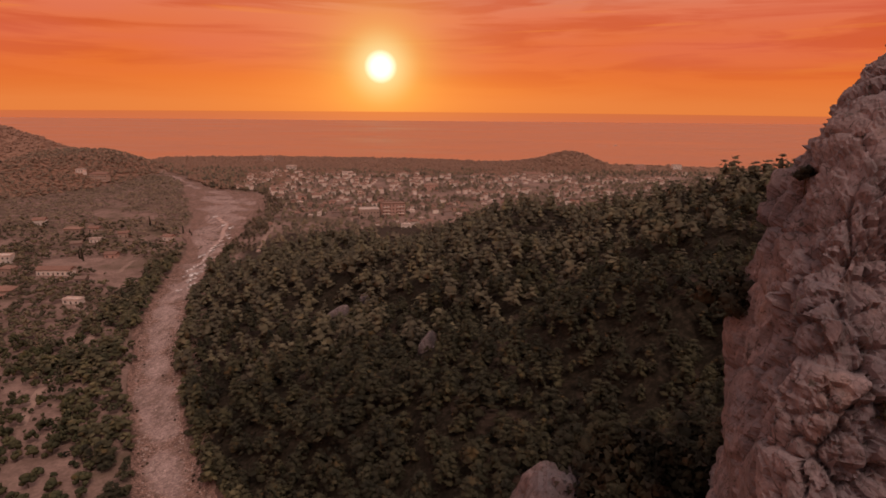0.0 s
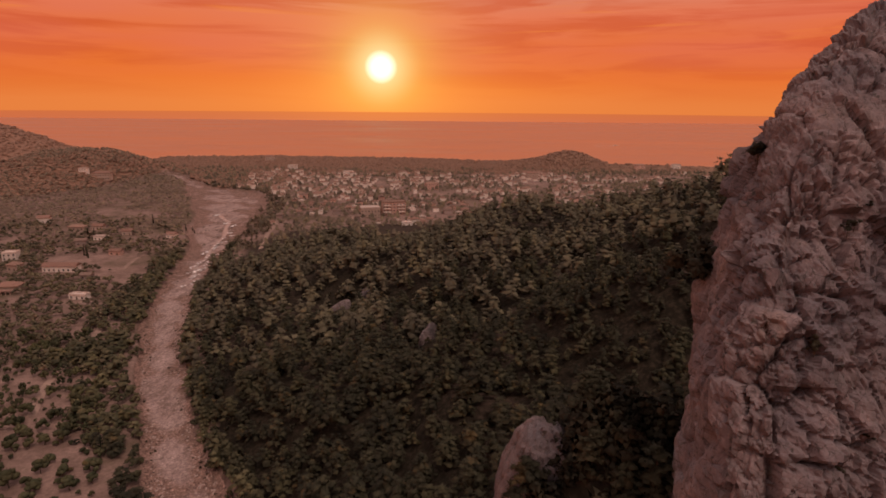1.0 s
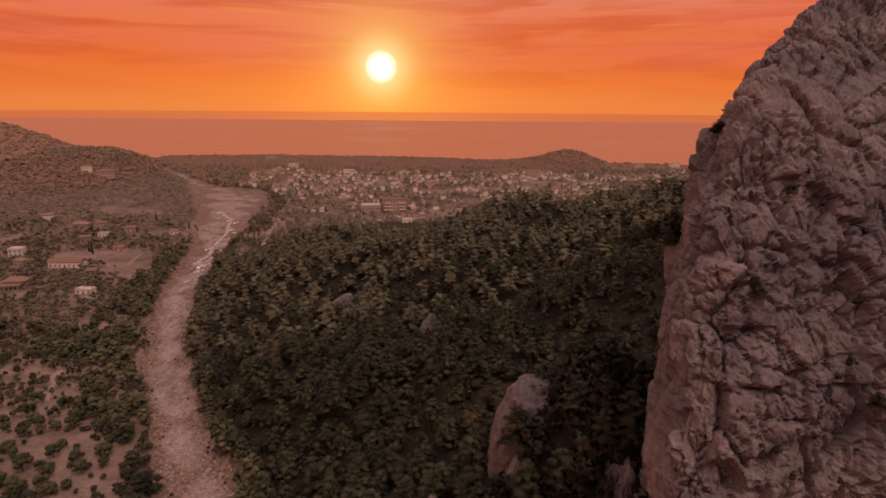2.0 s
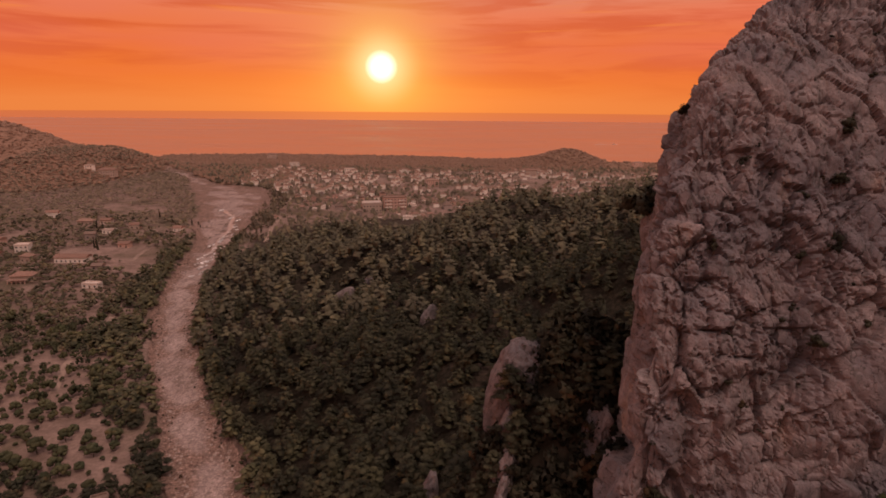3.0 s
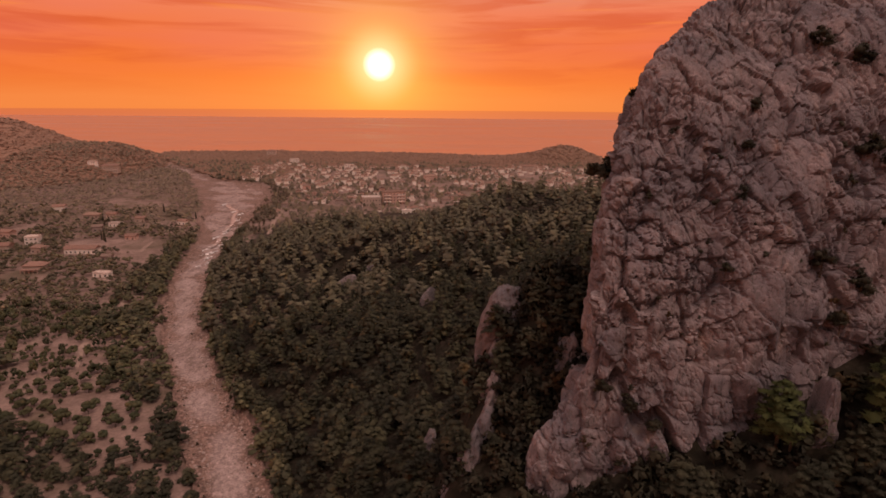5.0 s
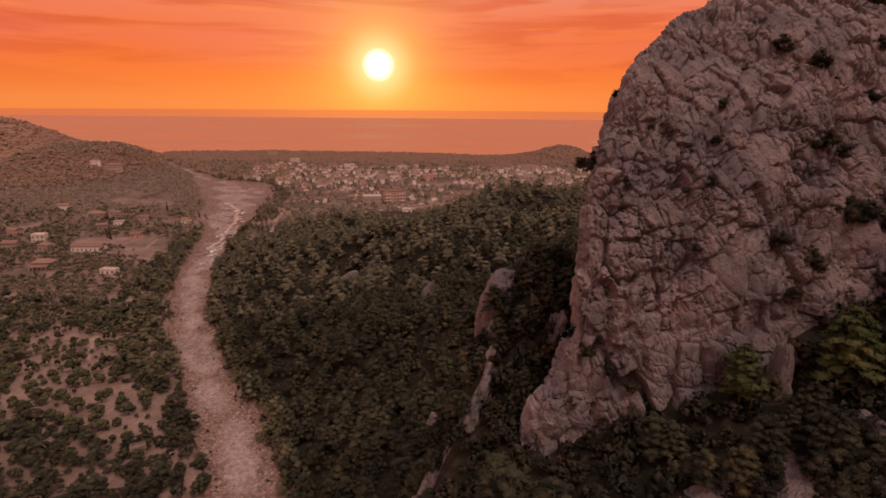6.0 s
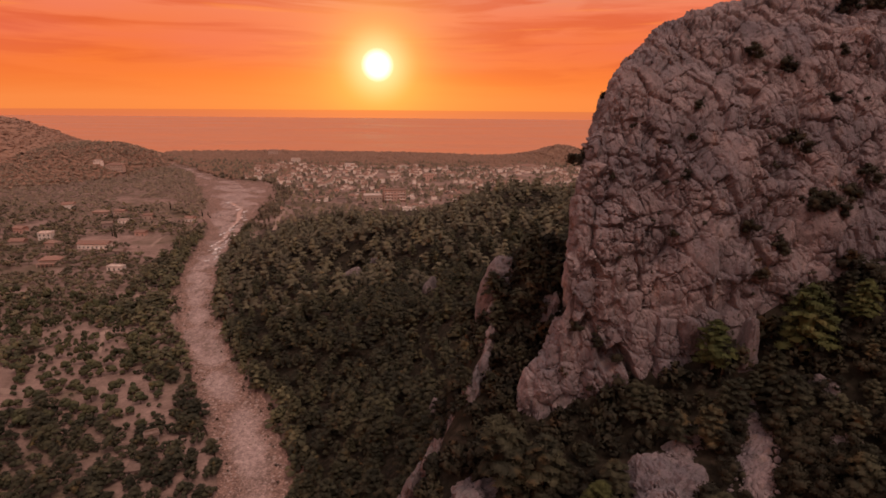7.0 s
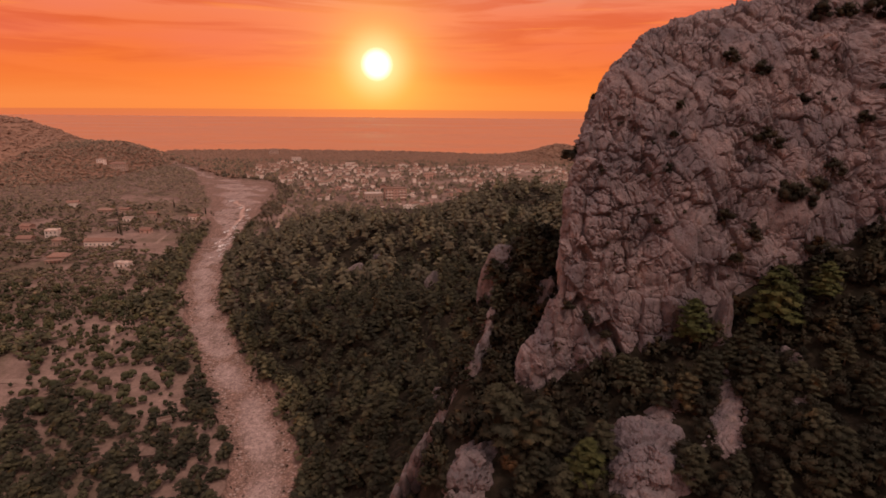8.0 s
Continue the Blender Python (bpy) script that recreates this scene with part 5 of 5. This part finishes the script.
# cypresses by the farms
def make_cypress(seed):
    rng = np.random.default_rng(seed)
    root = new("cypress_tree")
    thing_np("trunk", *tube([(0, 0, -1), (0, 0, 1.5), (0, 0, 3)], [.18, .15, .1]), BARK, root)
    pieces = []
    for i in range(16):
        h = i / 15
        r = 0.95 * (1 - h) ** .6 + .12
        c = np.array([rng.uniform(-.25, .25), rng.uniform(-.25, .25), 1 + 9 * h])
        pieces.append((ICO1[0] * (1 + .2 * rng.standard_normal((len(ICO1[0]), 1))) * (r, r, .9) + c, ICO1[1]))
    thing_np("crown", *joined(pieces), MAQUIS, root)
    return root


cyp = [make_cypress(i) for i in range(2)]
place_copies(cyp, [(x, y, height_at(x, y) - .1, s, 0) for x, y, s in ((-300, 457, 1.0), (-304, 460, .8), (-338, 522, 1.1), (-334, 525, .9), (-262, 560, .9), (-258, 566, .8), (-296, 452, .7), (-310, 590, 1.0), (-252, 556, .7))],
             "slender dark cypress beside a farm", "tree", "cypresses of the valley")

# shrubs that cling to the cliff
cling = ((46.1, 36, 124.1, 1.1), (54.9, 42, 121.7, 1.3), (35.7, 30, 115.8, 0.9), (52.7, 33, 110.4, 1.5), (43.6, 25, 98.8, 0.9), (54.9, 29, 102.0, 1.9), (57.5, 30, 101.5, 1.5), (34.2, 27, 106.1, .75),
         (20.2, 40.5, 106.7, 1.8), (77.4, 55, 133.7, 1.8), (69, 52, 132.7, 1.6), (73, 54, 133, 1.5), (87.2, 60, 130.7, 1.7), (69.6, 40, 114, 1.0), (78.1, 42, 109, 1.7), (59.8, 27, 93.3, 1.6), (71.8, 34, 101.3, 1.3),
         (35.3, 29, 111.4, .6), (29.4, 43, 124.0, .8), (30.4, 43.5, 125.3, .6), (24.2, 38, 117.3, .6), (63.6, 43, 124.8, .9), (31.9, 23.5, 98.2, .5), (21.5, 20.5, 76.1, .7), (64, 36, 106, 1.2), (61, 33, 103, 1.3),
         (26, 22.0, 80.5, .7), (23, 22, 83, .6), (20.5, 23, 85, .7), (45, 22, 92.5, .9), (48, 24, 96, 1.0), (20, 39, 79, .8), (20, 37, 83, .6), (20, 42, 86, .9), (20, 36, 88.5, .5), (20, 44, 92, .9), (20, 40, 95, .7), (20, 37, 98, .5), (20, 45, 100, 1.0), (20, 41, 103, .6), (20, 35, 74, .7), (20, 33, 91, .45), (66, 46, 126, .8), (60, 38, 117, .8), (41, 33, 118.5, .5), (74, 45, 119, 1.0))


def on_rock(x, y, z):
    """The spot of the tower's face in line with the core."""
    a, lo_, hi_ = math.atan2(y - CORE[1], x - CORE[0]), 0.0, 110.0
    for _ in range(24):
        m_ = (lo_ + hi_) / 2
        if tower(np.array([CORE[0] + m_ * math.cos(a)]), np.array([CORE[1] + m_ * math.sin(a)]), np.array([z]))[0] < 0:
            lo_ = m_
        else:
            hi_ = m_
    return CORE[0] + lo_ * math.cos(a), CORE[1] + lo_ * math.sin(a)


crng = random.Random(77)
tufts = tuple((crng.uniform(20, 70), 24, crng.uniform(74, 128), crng.uniform(0.16, 0.42)) for _ in range(120))
for kinds, where in ((cliff_kinds, cling), (tuft_kinds, tufts)):
    spots = []
    for x, y, z, s in where:
        gx1, gy1 = on_rock(x, y, z)
        spots.append((gx1, gy1, z - 0.9 * s, s, 37 * s * 100 % 360))
    place_copies(kinds, spots, "dark shrub rooted in a crack of the cliff", "shrub", "shrubs of the cliff")

# a boat on the sea, far out
boat = new("boat")
bm = bmesh.new()
ring = []
for t_, w_ in ((-9, 2.2), (-4, 2.7), (3, 2.4), (8, .9), (10.5, .05)):
    ring.append([bm.verts.new((t_, -w_, 1.6)), bm.verts.new((t_, -w_ * .6, -.6)), bm.verts.new((t_, w_ * .6, -.6)), bm.verts.new((t_, w_, 1.6))])
for a_, b_ in zip(ring, ring[1:]):
    for k in range(3):
        bm.faces.new((a_[k], b_[k], b_[k + 1], a_[k + 1]))
    bm.faces.new((a_[3], b_[3], b_[0], a_[0]))
bm.faces.new(ring[0])
part("hull", bm, WALLS[0], boat)
part("cabin", box_bm(-5, -1.7, 1.6, 2, 1.7, 4.2), WALLS[0], boat)
boat.matrix_basis = pose(560, 1908, 0)
tagged(boat, "small white motor boat out on the sea", "boat")
wk = np.array([(0, -1.5, .06), (0, 1.5, .06), (-55, 3.5, .06), (-55, -3.5, .06)], float) + np.array([549, 1908, 0])
tagged(thing_np("boat_wake", wk, np.array([(0, 1, 2, 3)]), FOAM_GLINT), "white wake on the sea behind a boat", "wake", kind="structure")


# ---------------------------------------------------------------- dirt tracks
DIRT = plain_material("track_earth", (0.33, 0.225, 0.18), 0.25, 0.3, 0.95, 0.1)


def track(line, half):
    L = np.array(line, float)
    tt = np.linspace(0, len(L) - 1, 24 * (len(L) - 1))
    cx, cy = np.interp(tt, np.arange(len(L)), L[:, 0]), np.interp(tt, np.arange(len(L)), L[:, 1])
    k = np.ones(15) / 15
    cx[7:-7], cy[7:-7] = np.convolve(cx, k, "valid"), np.convolve(cy, k, "valid")
    dx, dy = np.gradient(cx), np.gradient(cy)
    s = np.hypot(dx, dy) + 1e-6
    rows = []
    for off in (-half, 0, half):
        x_, y_ = cx - dy / s * off, cy + dx / s * off
        rows.append(np.stack([x_, y_, height(x_, y_) + 0.22], 1))
    v_ = np.stack(rows, 1).reshape(-1, 3)
    tagged(thing_np("road", v_, grid_faces(len(tt), 3, True), DIRT), "narrow track of pale bare earth", "road", kind="structure")


track(((-214, 168), (-190, 170), (-170, 164), (-174, 182), (-190, 195), (-206, 216), (-212, 245), (-232, 262)), 2.2)
track(((-170, 205), (-183, 232), (-186, 252), (-192, 275), (-196, 300), (-215, 330), (-236, 345)), 1.8)
track(((-158, 470), (-163, 498), (-174, 542), (-180, 595), (-196, 660), (-205, 740)), 2.0)
track(((-250, 420), (-256, 450), (-262, 500), (-300, 548), (-380, 600)), 1.8)
track(((-68, 540), (-82, 572), (-98, 604), (-104, 640)), 3.0)
